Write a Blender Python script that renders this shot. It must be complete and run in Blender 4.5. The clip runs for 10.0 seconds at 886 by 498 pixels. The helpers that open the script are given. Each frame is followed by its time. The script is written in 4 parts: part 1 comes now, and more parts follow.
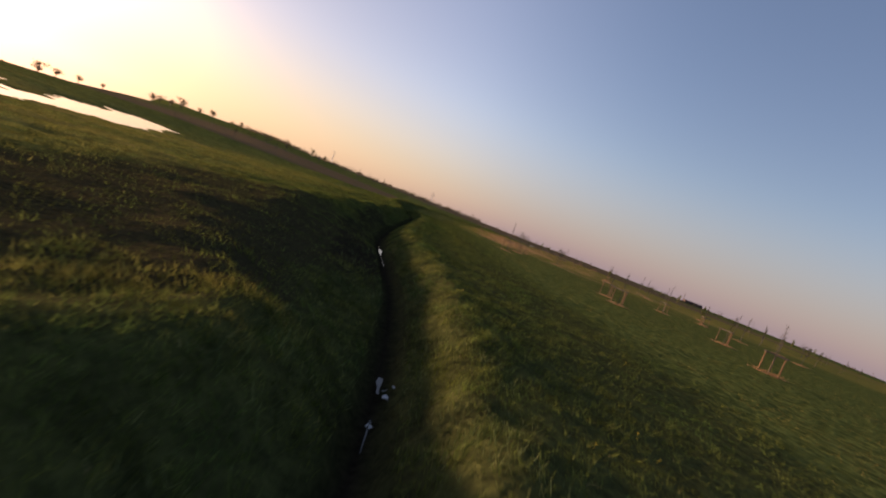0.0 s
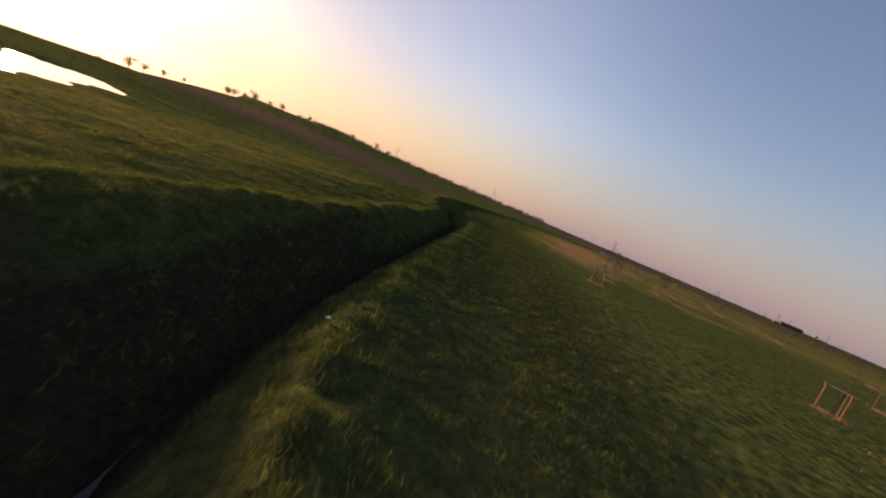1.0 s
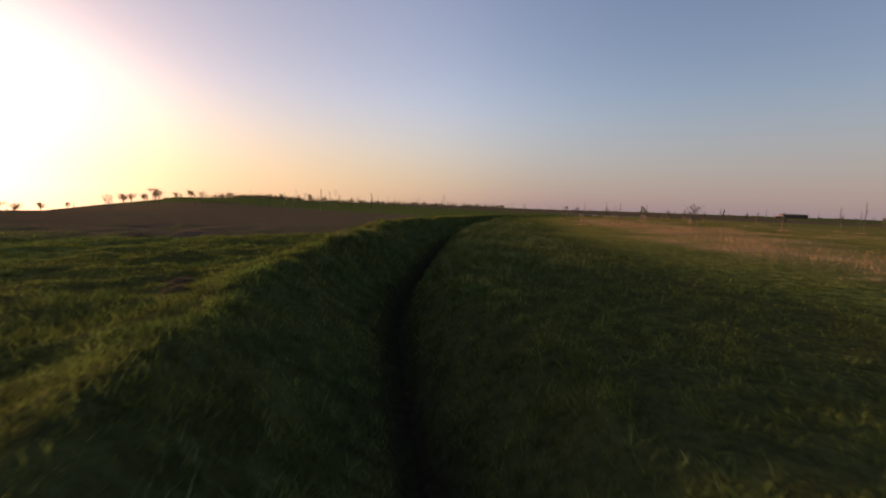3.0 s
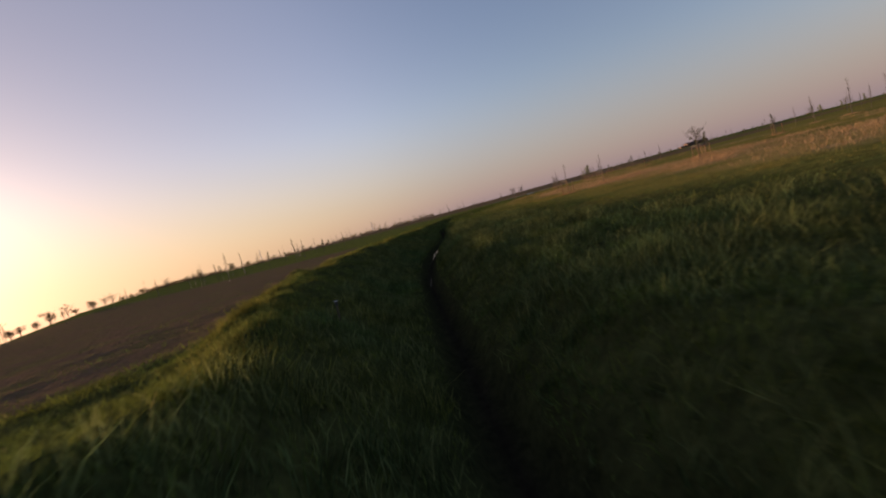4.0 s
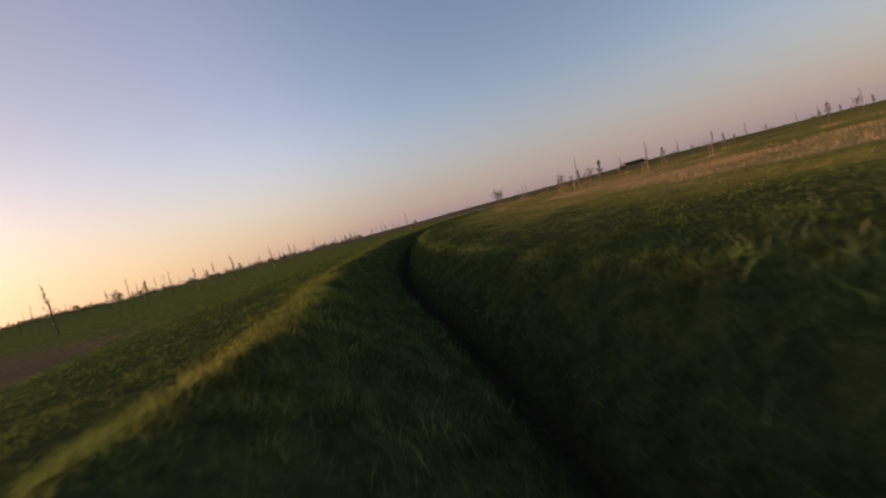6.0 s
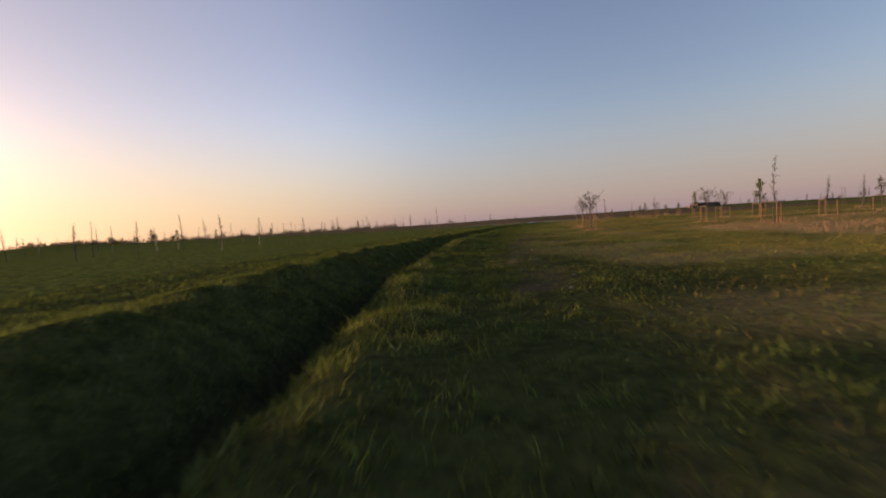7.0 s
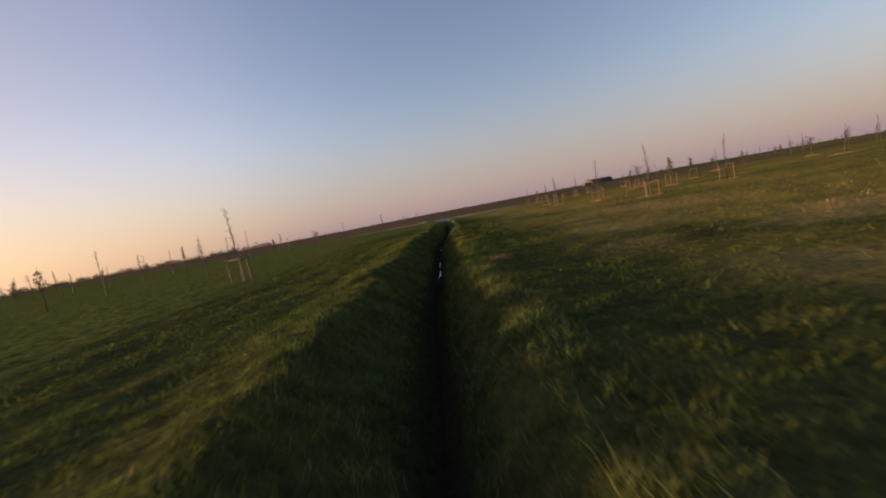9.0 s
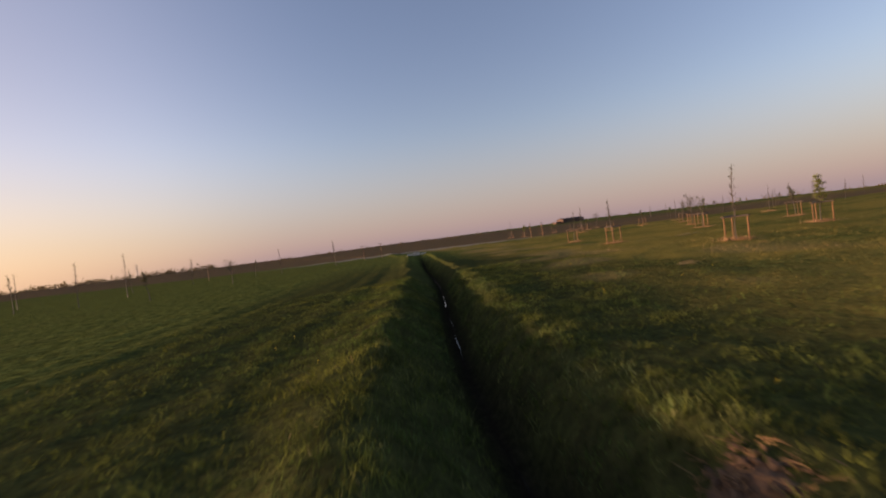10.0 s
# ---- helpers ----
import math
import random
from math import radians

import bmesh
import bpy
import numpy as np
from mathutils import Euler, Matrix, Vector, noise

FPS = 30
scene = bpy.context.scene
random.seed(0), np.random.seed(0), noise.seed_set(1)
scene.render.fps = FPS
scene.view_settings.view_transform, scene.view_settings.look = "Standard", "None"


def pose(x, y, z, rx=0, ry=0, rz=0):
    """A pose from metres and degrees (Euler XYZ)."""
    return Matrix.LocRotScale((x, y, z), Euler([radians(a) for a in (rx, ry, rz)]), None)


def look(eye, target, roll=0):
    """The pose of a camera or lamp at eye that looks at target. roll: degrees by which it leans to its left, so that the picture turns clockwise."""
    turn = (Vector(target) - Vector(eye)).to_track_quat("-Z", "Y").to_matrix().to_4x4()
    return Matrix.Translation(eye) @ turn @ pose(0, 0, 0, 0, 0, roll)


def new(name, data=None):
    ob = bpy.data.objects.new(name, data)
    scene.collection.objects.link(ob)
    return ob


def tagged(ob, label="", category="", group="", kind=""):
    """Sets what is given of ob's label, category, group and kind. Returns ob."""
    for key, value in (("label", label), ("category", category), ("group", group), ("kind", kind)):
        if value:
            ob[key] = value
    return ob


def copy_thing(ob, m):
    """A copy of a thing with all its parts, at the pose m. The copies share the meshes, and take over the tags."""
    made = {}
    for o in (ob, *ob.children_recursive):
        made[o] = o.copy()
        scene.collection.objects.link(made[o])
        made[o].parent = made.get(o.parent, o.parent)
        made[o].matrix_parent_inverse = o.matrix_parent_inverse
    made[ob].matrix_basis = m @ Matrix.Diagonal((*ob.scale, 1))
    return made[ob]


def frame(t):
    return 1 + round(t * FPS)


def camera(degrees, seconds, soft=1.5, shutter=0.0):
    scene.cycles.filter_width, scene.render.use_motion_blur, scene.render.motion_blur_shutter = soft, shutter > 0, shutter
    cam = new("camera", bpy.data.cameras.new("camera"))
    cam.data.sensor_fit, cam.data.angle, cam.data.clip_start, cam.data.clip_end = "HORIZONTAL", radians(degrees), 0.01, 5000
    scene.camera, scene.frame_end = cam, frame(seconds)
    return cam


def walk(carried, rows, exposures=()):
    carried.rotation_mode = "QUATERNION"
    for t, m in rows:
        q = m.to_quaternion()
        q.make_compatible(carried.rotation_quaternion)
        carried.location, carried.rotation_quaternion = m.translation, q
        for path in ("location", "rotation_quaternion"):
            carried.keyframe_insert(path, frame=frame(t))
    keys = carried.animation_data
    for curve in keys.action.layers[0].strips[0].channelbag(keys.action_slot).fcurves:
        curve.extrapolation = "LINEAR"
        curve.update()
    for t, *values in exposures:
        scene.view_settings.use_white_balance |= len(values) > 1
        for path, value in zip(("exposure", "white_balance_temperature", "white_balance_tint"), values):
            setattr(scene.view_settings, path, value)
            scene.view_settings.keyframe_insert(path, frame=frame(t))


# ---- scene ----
# A low, fast flight along a field ditch at sunset, past staked saplings.
FOV = 91.75
cam = camera(FOV, 10.0, soft=2.0, shutter=0.09)

# seconds, eye x y z, yaw to the left of +y, pitch, roll (degrees)
PATH = [
    (0.00, 0.00, 0.00, 2.55, -0.18, -5.11, 21.45),
    (0.20, 0.47, 4.14, 2.86, 2.19, -5.67, 22.60),
    (0.50, 0.55, 10.22, 3.15, 4.96, -7.54, 24.95),
    (1.00, -0.50, 22.51, 3.38, 7.05, -8.51, 23.25),
    (1.20, -1.27, 27.90, 3.35, 7.62, -8.91, 22.38),
    (1.30, -1.73, 30.60, 3.30, 8.28, -9.03, 21.18),
    (1.50, -2.95, 36.08, 3.15, 8.18, -8.92, 20.19),
    (1.60, -3.52, 38.74, 3.05, 8.26, -8.62, 19.11),
    (1.80, -4.63, 43.93, 2.84, 7.66, -8.54, 16.58),
    (2.00, -5.81, 49.13, 2.67, 6.73, -7.82, 13.85),
    (2.50, -6.98, 61.65, 2.14, 5.42, -6.17, 7.79),
    (2.80, -6.96, 67.53, 2.04, 4.39, -5.74, 4.39),
    (3.10, -7.19, 72.66, 2.00, 2.97, -5.60, 0.79),
    (3.40, -7.79, 77.51, 1.95, 1.04, -5.49, -3.46),
    (3.80, -9.03, 84.24, 1.72, -2.41, -5.05, -10.56),
    (4.00, -9.90, 88.14, 1.47, -4.68, -4.44, -15.22),
    (4.20, -10.24, 91.89, 1.31, -7.02, -4.25, -19.45),
    (4.50, -10.56, 97.23, 1.62, -9.56, -3.89, -23.49),
    (4.60, -10.57, 99.05, 1.66, -10.36, -4.00, -23.78),
    (4.80, -10.54, 102.77, 1.66, -11.25, -3.65, -23.23),
    (5.00, -10.14, 106.52, 1.76, -12.32, -3.51, -22.53),
    (5.20, -9.53, 110.64, 1.90, -13.90, -3.81, -21.69),
    (5.50, -9.04, 118.48, 1.88, -15.05, -4.17, -19.63),
    (5.80, -8.12, 127.46, 1.66, -15.11, -4.29, -16.90),
    (6.05, -6.81, 135.18, 1.39, -14.38, -4.07, -14.13),
    (6.30, -5.10, 142.65, 1.17, -12.96, -3.42, -10.95),
    (6.40, -4.30, 145.44, 1.17, -12.15, -2.94, -9.54),
    (6.50, -3.49, 148.16, 1.19, -11.15, -3.30, -6.86),
    (6.60, -2.72, 150.83, 1.23, -10.23, -3.55, -4.51),
    (6.80, -1.24, 156.04, 1.29, -9.78, -3.22, -3.48),
    (7.00, 0.16, 161.06, 1.33, -10.19, -3.18, -3.70),
    (7.50, 3.00, 173.44, 1.49, -11.57, -3.13, -4.09),
    (7.70, 4.29, 178.51, 1.54, -12.27, -3.23, -4.45),
    (8.00, 6.14, 186.30, 1.77, -14.75, -3.43, -6.32),
    (8.50, 10.50, 200.25, 2.10, -20.70, -4.17, -9.75),
    (9.00, 14.79, 213.57, 1.92, -24.55, -4.66, -10.80),
    (9.20, 16.46, 218.33, 1.91, -25.48, -4.81, -10.36),
    (9.40, 18.00, 223.05, 1.87, -26.68, -4.50, -9.33),
    (9.50, 18.72, 225.35, 1.91, -27.39, -4.39, -8.94),
    (9.60, 19.43, 227.57, 1.97, -27.86, -4.00, -8.96),
    (9.70, 20.29, 229.82, 2.05, -28.41, -3.63, -8.67),
    (9.80, 21.30, 232.07, 2.14, -28.95, -3.34, -8.06),
    (10.00, 23.41, 236.72, 2.31, -30.51, -1.31, -7.40),
]


def flown(x, y, z, yaw, pitch, roll):
    a, p = radians(yaw), radians(pitch)
    ahead = Vector((-math.sin(a) * math.cos(p), math.cos(a) * math.cos(p), math.sin(p)))
    eye = Vector((x, y, z))
    return look(eye, eye + ahead, roll)


walk(cam, [(row[0], flown(*row[1:])) for row in PATH], [(0.0, 1.46, 6950, 36), (1.0, 1.46, 7050, 36), (2.5, 1.33, 7100, 36), (4.5, 1.26, 7150, 36), (6.5, 1.44, 7200, 36), (8.0, 1.40, 7150, 36), (10.0, 1.50, 7250, 39)])

# ---- sky and sun ----
SUN_AZ, SUN_EL = -56.0, 3.2  # degrees to the right of +y, and up
world = bpy.data.worlds.new("evening_sky")
scene.world = world
world.use_nodes = True
wn = world.node_tree.nodes
sky = wn.new("ShaderNodeTexSky")
sky.sky_type = "NISHITA"
sky.sun_disc = False
sky.sun_elevation = radians(SUN_EL)
sky.sun_rotation = radians(SUN_AZ)
sky.altitude = 100
sky.air_density = 1.0
sky.dust_density = 1.0
sky.ozone_density = 2.0
wn["Background"].inputs["Strength"].default_value = 0.15
wl = world.node_tree.links
# evening haze all round the horizon
way = wn.new("ShaderNodeSeparateXYZ")
way_coord = wn.new("ShaderNodeTexCoord")
wl.new(way_coord.outputs["Generated"], way.inputs[0])
low = wn.new("ShaderNodeMapRange")
low.inputs["From Max"].default_value = 0.26
low.inputs["To Min"].default_value, low.inputs["To Max"].default_value = 0.74, 0.0
low.interpolation_type = "SMOOTHSTEP"
wl.new(way.outputs["Z"], low.inputs["Value"])
haze = wn.new("ShaderNodeMix")
haze.data_type = "RGBA"
wl.new(low.outputs[0], haze.inputs[0])
# the hazy air turns the glow round the low sun pale
sa, se = radians(SUN_AZ), radians(SUN_EL)
to_sun = Vector((math.sin(sa) * math.cos(se), math.cos(sa) * math.cos(se), math.sin(se)))
toward = wn.new("ShaderNodeVectorMath")
toward.operation = "DOT_PRODUCT"
toward.inputs[1].default_value = to_sun
wl.new(way_coord.outputs["Generated"], toward.inputs[0])
warm = wn.new("ShaderNodeMapRange")
warm.inputs["From Min"].default_value, warm.inputs["From Max"].default_value = 0.35, 0.97
warm.interpolation_type = "SMOOTHSTEP"
wl.new(toward.outputs["Value"], warm.inputs["Value"])
haze_colour = wn.new("ShaderNodeMix")
haze_colour.data_type = "RGBA"
haze_colour.inputs[6].default_value, haze_colour.inputs[7].default_value = (0.81, 0.80, 0.91, 1), (1.75, 1.50, 0.85, 1)
wl.new(warm.outputs[0], haze_colour.inputs[0])
wl.new(haze_colour.outputs[2], haze.inputs[7])
pale = wn.new("ShaderNodeMapRange")
pale.inputs["From Min"].default_value, pale.inputs["From Max"].default_value = 0.2, 0.98
pale.inputs["To Min"].default_value, pale.inputs["To Max"].default_value = 1.0, 0.74
pale.interpolation_type = "SMOOTHSTEP"
wl.new(toward.outputs["Value"], pale.inputs["Value"])
dim = wn.new("ShaderNodeMapRange")
dim.inputs["From Min"].default_value, dim.inputs["From Max"].default_value = 0.55, 0.96
dim.inputs["To Min"].default_value, dim.inputs["To Max"].default_value = 1.0, 0.76
dim.interpolation_type = "SMOOTHSTEP"
wl.new(toward.outputs["Value"], dim.inputs["Value"])
soft_sky = wn.new("ShaderNodeHueSaturation")
wl.new(dim.outputs[0], soft_sky.inputs["Value"])
wl.new(pale.outputs[0], soft_sky.inputs["Saturation"])
wl.new(sky.outputs["Color"], soft_sky.inputs["Color"])
wl.new(soft_sky.outputs["Color"], haze.inputs[6])
wl.new(haze.outputs[2], wn["Background"].inputs["Color"])

sun_data = bpy.data.lights.new("sun", "SUN")
sun_data.energy = 3.1
sun_data.angle = radians(3.0)
sun_data.color = (1.0, 0.77, 0.47)
sun = new("sun", sun_data)
sun.matrix_world = look(to_sun * 300, (0, 0, 0))

# ---- materials ----


def material(name, rough=0.8, metal=0.0):
    m = bpy.data.materials.new(name)
    m.use_nodes = True
    n, l = m.node_tree.nodes, m.node_tree.links
    b = n["Principled BSDF"]
    b.inputs["Roughness"].default_value = rough
    b.inputs["Metallic"].default_value = metal
    return m, n, l, b


def noise_node(n, l, scale, detail=4.0, coord=None, rough=0.6):
    t = n.new("ShaderNodeTexNoise")
    t.inputs["Scale"].default_value = scale
    t.inputs["Detail"].default_value = detail
    t.inputs["Roughness"].default_value = rough
    if coord is not None:
        l.new(coord, t.inputs["Vector"])
    return t.outputs["Fac"]


def ramp(n, l, fac, stops):
    r = n.new("ShaderNodeValToRGB")
    e = r.color_ramp.elements
    while len(e) < len(stops):
        e.new(0.5)
    for k, (p, c) in zip(e, stops):
        k.position, k.color = p, (*c, 1)
    l.new(fac, r.inputs["Fac"])
    return r.outputs["Color"]


def mix(n, l, fac, a, b):
    x = n.new("ShaderNodeMix")
    x.data_type = "RGBA"
    for s, v in ((x.inputs[0], fac), (x.inputs[6], a), (x.inputs[7], b)):
        if isinstance(v, bpy.types.NodeSocket):
            l.new(v, s)
        else:
            s.default_value = v if isinstance(v, float) else (*v, 1)
    return x.outputs[2]


def attribute(n, name):
    a = n.new("ShaderNodeAttribute")
    a.attribute_name = name
    return a.outputs["Fac"]


def bump(n, l, b, height, strength, distance):
    k = n.new("ShaderNodeBump")
    k.inputs["Strength"].default_value = strength
    k.inputs["Distance"].default_value = distance
    l.new(height, k.inputs["Height"])
    l.new(k.outputs["Normal"], b.inputs["Normal"])


def ground_material():
    m, n, l, b = material("meadow_ground", 0.95)
    b.inputs["Specular IOR Level"].default_value = 0.0
    co = n.new("ShaderNodeTexCoord").outputs["Object"]
    big = noise_node(n, l, 0.06, 3, co)
    mid = noise_node(n, l, 0.5, 5, co)
    fine = noise_node(n, l, 7.0, 6, co, 0.7)
    clump = noise_node(n, l, 2.2, 3, co, 0.5)
    green = ramp(n, l, mid, [(0.25, (0.050, 0.060, 0.014)), (0.5, (0.104, 0.120, 0.028)), (0.75, (0.171, 0.179, 0.042))])
    # dark gaps and bright tips: shading between tufts and humps put into the colour
    tuft_shading = ramp(n, l, fine, [(0.36, (0.026, 0.028, 0.011)), (0.5, (0.096, 0.115, 0.028)), (0.66, (0.196, 0.208, 0.056))])
    hump_shading = ramp(n, l, clump, [(0.41, (0.012, 0.015, 0.008)), (0.5, (0.089, 0.109, 0.028)), (0.62, (0.185, 0.198, 0.052))])
    grass = mix(n, l, 0.4, mix(n, l, 0.5, green, tuft_shading), hump_shading)
    worn = ramp(n, l, fine, [(0.3, (0.062, 0.051, 0.018)), (0.7, (0.156, 0.118, 0.045))])
    patch = ramp(n, l, big, [(0.52, (0, 0, 0)), (0.70, (0.22, 0.22, 0.22))])
    grass = mix(n, l, patch, grass, worn)
    # thatch between blades, with the shade under the grass put into its colour
    thatch_shade = ramp(n, l, fine, [(0.3, (0.024, 0.025, 0.012)), (0.7, (0.062, 0.065, 0.024))])
    grass = mix(n, l, attribute(n, "thatch_shade"), grass, thatch_shade)
    # golden evening light mixed into the turf colour
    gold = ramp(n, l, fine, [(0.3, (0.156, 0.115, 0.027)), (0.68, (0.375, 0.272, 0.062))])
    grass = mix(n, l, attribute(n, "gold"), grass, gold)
    straw = ramp(n, l, fine, [(0.25, (0.176, 0.117, 0.049)), (0.7, (0.448, 0.306, 0.133))])
    col = mix(n, l, attribute(n, "dry"), grass, straw)
    earth = ramp(n, l, fine, [(0.25, (0.082, 0.053, 0.033)), (0.75, (0.194, 0.125, 0.079))])
    earth = mix(n, l, ramp(n, l, mid, [(0.42, (0, 0, 0)), (0.62, (0.4, 0.4, 0.4))]), earth, grass)
    col = mix(n, l, attribute(n, "soil"), col, earth)
    gravel = ramp(n, l, fine, [(0.25, (0.22, 0.19, 0.15)), (0.75, (0.40, 0.35, 0.28))])
    col = mix(n, l, attribute(n, "track"), col, gravel)
    sedge = ramp(n, l, fine, [(0.3, (0.022, 0.018, 0.011)), (0.75, (0.068, 0.057, 0.027))])
    col = mix(n, l, attribute(n, "marsh"), col, sedge)
    # mud of the bed; the left slope takes the same dark brown
    mud_and_slope = ramp(n, l, fine, [(0.3, (0.014, 0.010, 0.007)), (0.8, (0.044, 0.034, 0.021))])
    col = mix(n, l, attribute(n, "mud_and_slope"), col, mud_and_slope)
    l.new(col, b.inputs["Base Color"])
    rough = n.new("ShaderNodeMath")
    rough.operation = "MULTIPLY_ADD"
    rough.inputs[1].default_value = 3.0
    l.new(clump, rough.inputs[0])
    l.new(fine, rough.inputs[2])
    bump(n, l, b, rough.outputs[0], 0.7, 0.12)
    return m


def grass_material(name, stops, rough=0.6, patches=False):
    m, n, l, b = material(name, rough)
    b.inputs["Specular IOR Level"].default_value = 0.0
    g = n.new("ShaderNodeNewGeometry")
    col = ramp(n, l, g.outputs["Random Per Island"], stops)
    if patches:
        co = n.new("ShaderNodeTexCoord").outputs["Object"]
        # blades darken in the clump gaps, shading painted by the ground's clump noise
        clump_shading = ramp(n, l, noise_node(n, l, 2.2, 3, co, 0.5), [(0.38, (0.55, 0.56, 0.55)), (0.62, (1.25, 1.2, 1.1))])
        hue = ramp(n, l, noise_node(n, l, 0.35, 4, co), [(0.35, (0.72, 0.95, 0.95)), (0.5, (1.0, 1.0, 1.0)), (0.68, (1.14, 1.05, 0.85))])
        for tint in (clump_shading, hue):
            x = n.new("ShaderNodeMix")
            x.data_type, x.blend_type = "RGBA", "MULTIPLY"
            x.inputs[0].default_value = 1.0
            l.new(col, x.inputs[6])
            l.new(tint, x.inputs[7])
            col = x.outputs[2]
    l.new(col, b.inputs["Base Color"])
    tr = n.new("ShaderNodeBsdfTranslucent")
    l.new(col, tr.inputs["Color"])
    ms = n.new("ShaderNodeMixShader")
    ms.inputs[0].default_value = 0.30
    l.new(b.outputs[0], ms.inputs[1])
    l.new(tr.outputs[0], ms.inputs[2])
    l.new(ms.outputs[0], n["Material Output"].inputs["Surface"])
    return m


def wood_material(name, dark, light, scale=6.0):
    m, n, l, b = material(name, 0.75)
    t = n.new("ShaderNodeTexCoord")
    mp = n.new("ShaderNodeMapping")
    mp.inputs["Scale"].default_value = (scale * 4, scale * 4, scale * 0.5)
    l.new(t.outputs["Object"], mp.inputs["Vector"])
    grain = noise_node(n, l, 1.0, 6, mp.outputs["Vector"])
    o = n.new("ShaderNodeObjectInfo")
    c = ramp(n, l, grain, [(0.3, dark), (0.7, light)])
    v = n.new("ShaderNodeHueSaturation")
    k = n.new("ShaderNodeMapRange")
    k.inputs["To Min"].default_value, k.inputs["To Max"].default_value = 0.75, 1.15
    l.new(o.outputs["Random"], k.inputs["Value"])
    l.new(k.outputs[0], v.inputs["Value"])
    l.new(c, v.inputs["Color"])
    l.new(v.outputs[0], b.inputs["Base Color"])
    bump(n, l, b, grain, 0.4, 0.01)
    return m


def mottled(name, a, c, scale, rough=0.8, relief=0.02, metal=0.0):
    m, n, l, b = material(name, rough, metal)
    b.inputs["Specular IOR Level"].default_value = 0.2
    co = n.new("ShaderNodeTexCoord").outputs["Object"]
    f = noise_node(n, l, scale, 5, co)
    g = noise_node(n, l, scale * 9, 3, co)
    col = mix(n, l, 0.35, ramp(n, l, f, [(0.3, a), (0.7, c)]), ramp(n, l, g, [(0.3, a), (0.7, c)]))
    l.new(col, b.inputs["Base Color"])
    bump(n, l, b, g, 0.5, relief)
    return m


def water_material(name, tint, ripple):
    m, n, l, b = material(name, 0.06)
    b.inputs["Base Color"].default_value = (*tint, 1)
    b.inputs["IOR"].default_value = 1.33
    co = n.new("ShaderNodeTexCoord").outputs["Object"]
    bump(n, l, b, noise_node(n, l, 3.0, 3, co), ripple, 0.02)
    return m


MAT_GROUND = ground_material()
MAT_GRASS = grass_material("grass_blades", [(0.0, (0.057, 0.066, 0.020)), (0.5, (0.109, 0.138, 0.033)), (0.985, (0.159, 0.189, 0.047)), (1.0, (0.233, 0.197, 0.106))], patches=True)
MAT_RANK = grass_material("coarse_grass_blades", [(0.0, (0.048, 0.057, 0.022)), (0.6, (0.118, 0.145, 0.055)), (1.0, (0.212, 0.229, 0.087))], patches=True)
# yellower, brighter grass copy with low sunlight put into the colour
MAT_LIT_GRASS = grass_material("lit_grass_blades", [(0.0, (0.098, 0.101, 0.027)), (0.6, (0.172, 0.172, 0.044)), (1.0, (0.246, 0.224, 0.067))], patches=True)
# golden copy of the grass, the evening sun painted into its blades
MAT_TURF = grass_material("sun_tinted_turf", [(0.0, (0.120, 0.103, 0.028)), (0.6, (0.218, 0.175, 0.050)), (1.0, (0.327, 0.225, 0.076))], patches=True)
MAT_STRAW = grass_material("dry_grass_stalks", [(0.0, (0.194, 0.108, 0.053)), (0.6, (0.369, 0.216, 0.106)), (1.0, (0.475, 0.306, 0.163))])
MAT_LEAF = grass_material("young_leaves", [(0.0, (0.030, 0.034, 0.014)), (0.6, (0.065, 0.072, 0.026)), (1.0, (0.11, 0.11, 0.04))])
MAT_FRESH_LEAF = grass_material("fresh_spring_leaves", [(0.0, (0.07, 0.085, 0.022)), (0.6, (0.13, 0.15, 0.038)), (1.0, (0.19, 0.20, 0.06))])
MAT_STAKE = wood_material("peeled_stake_wood", (0.118, 0.052, 0.015), (0.212, 0.102, 0.036))
MAT_RAIL = wood_material("weathered_rail_wood", (0.052, 0.034, 0.019), (0.105, 0.070, 0.041))
MAT_BARK = wood_material("sapling_bark", (0.030, 0.023, 0.017), (0.085, 0.066, 0.048))
MAT_WATER = water_material("still_water", (0.015, 0.016, 0.012), 0.10)


# ---- shape of the land ----
LINE_Y = [-400, -60, -15, 0, 8, 15, 20, 25, 30, 37, 46, 55, 63, 72, 78, 84, 91, 96, 102, 108, 118, 130, 141, 150, 158, 166, 176, 185, 197, 208.5, 219, 228, 234, 239, 242, 246.6, 266, 284, 303, 340, 900]
LINE_X = [2.0, 1.5, 0.5, 0.2, -0.1, -0.9, -2.0, -3.3, -4.4, -5.0, -5.2, -5.55, -5.78, -6.42, -8.1, -9.34, -9.4, -9.4, -9.35, -9.3, -8.33, -6.29, -4.85, -4.4, -3.35, -1.75, 0.35, 2.9, 7.15, 12.2, 16.7, 20.63, 23.71, 26.0, 27.3, 29.4, 39.96, 48.5, 58.0, 70.0, 90.0]
DENSE_Y = np.arange(-400, 900, 0.5)
DENSE_X = np.convolve(np.pad(np.interp(DENSE_Y, LINE_Y, LINE_X), 12, mode="edge"), np.hanning(27)[1:-1] / np.hanning(27).sum(), "valid")
SLOPE = np.gradient(DENSE_X, 0.5)


def smooth(a, b, v):  # a soft step from a to b
    t = np.clip((v - a) / (b - a), 0, 1)
    return t * t * (3 - 2 * t)


def lattice(i, j, seed):
    h = (i.astype(np.int64) * 374761393 + j.astype(np.int64) * 668265263 + seed * 974711) & 0xFFFFFFFF
    h = ((h ^ (h >> 13)) * 1274126177) & 0xFFFFFFFF
    return ((h ^ (h >> 16)) & 0xFFFF) / 65535.0


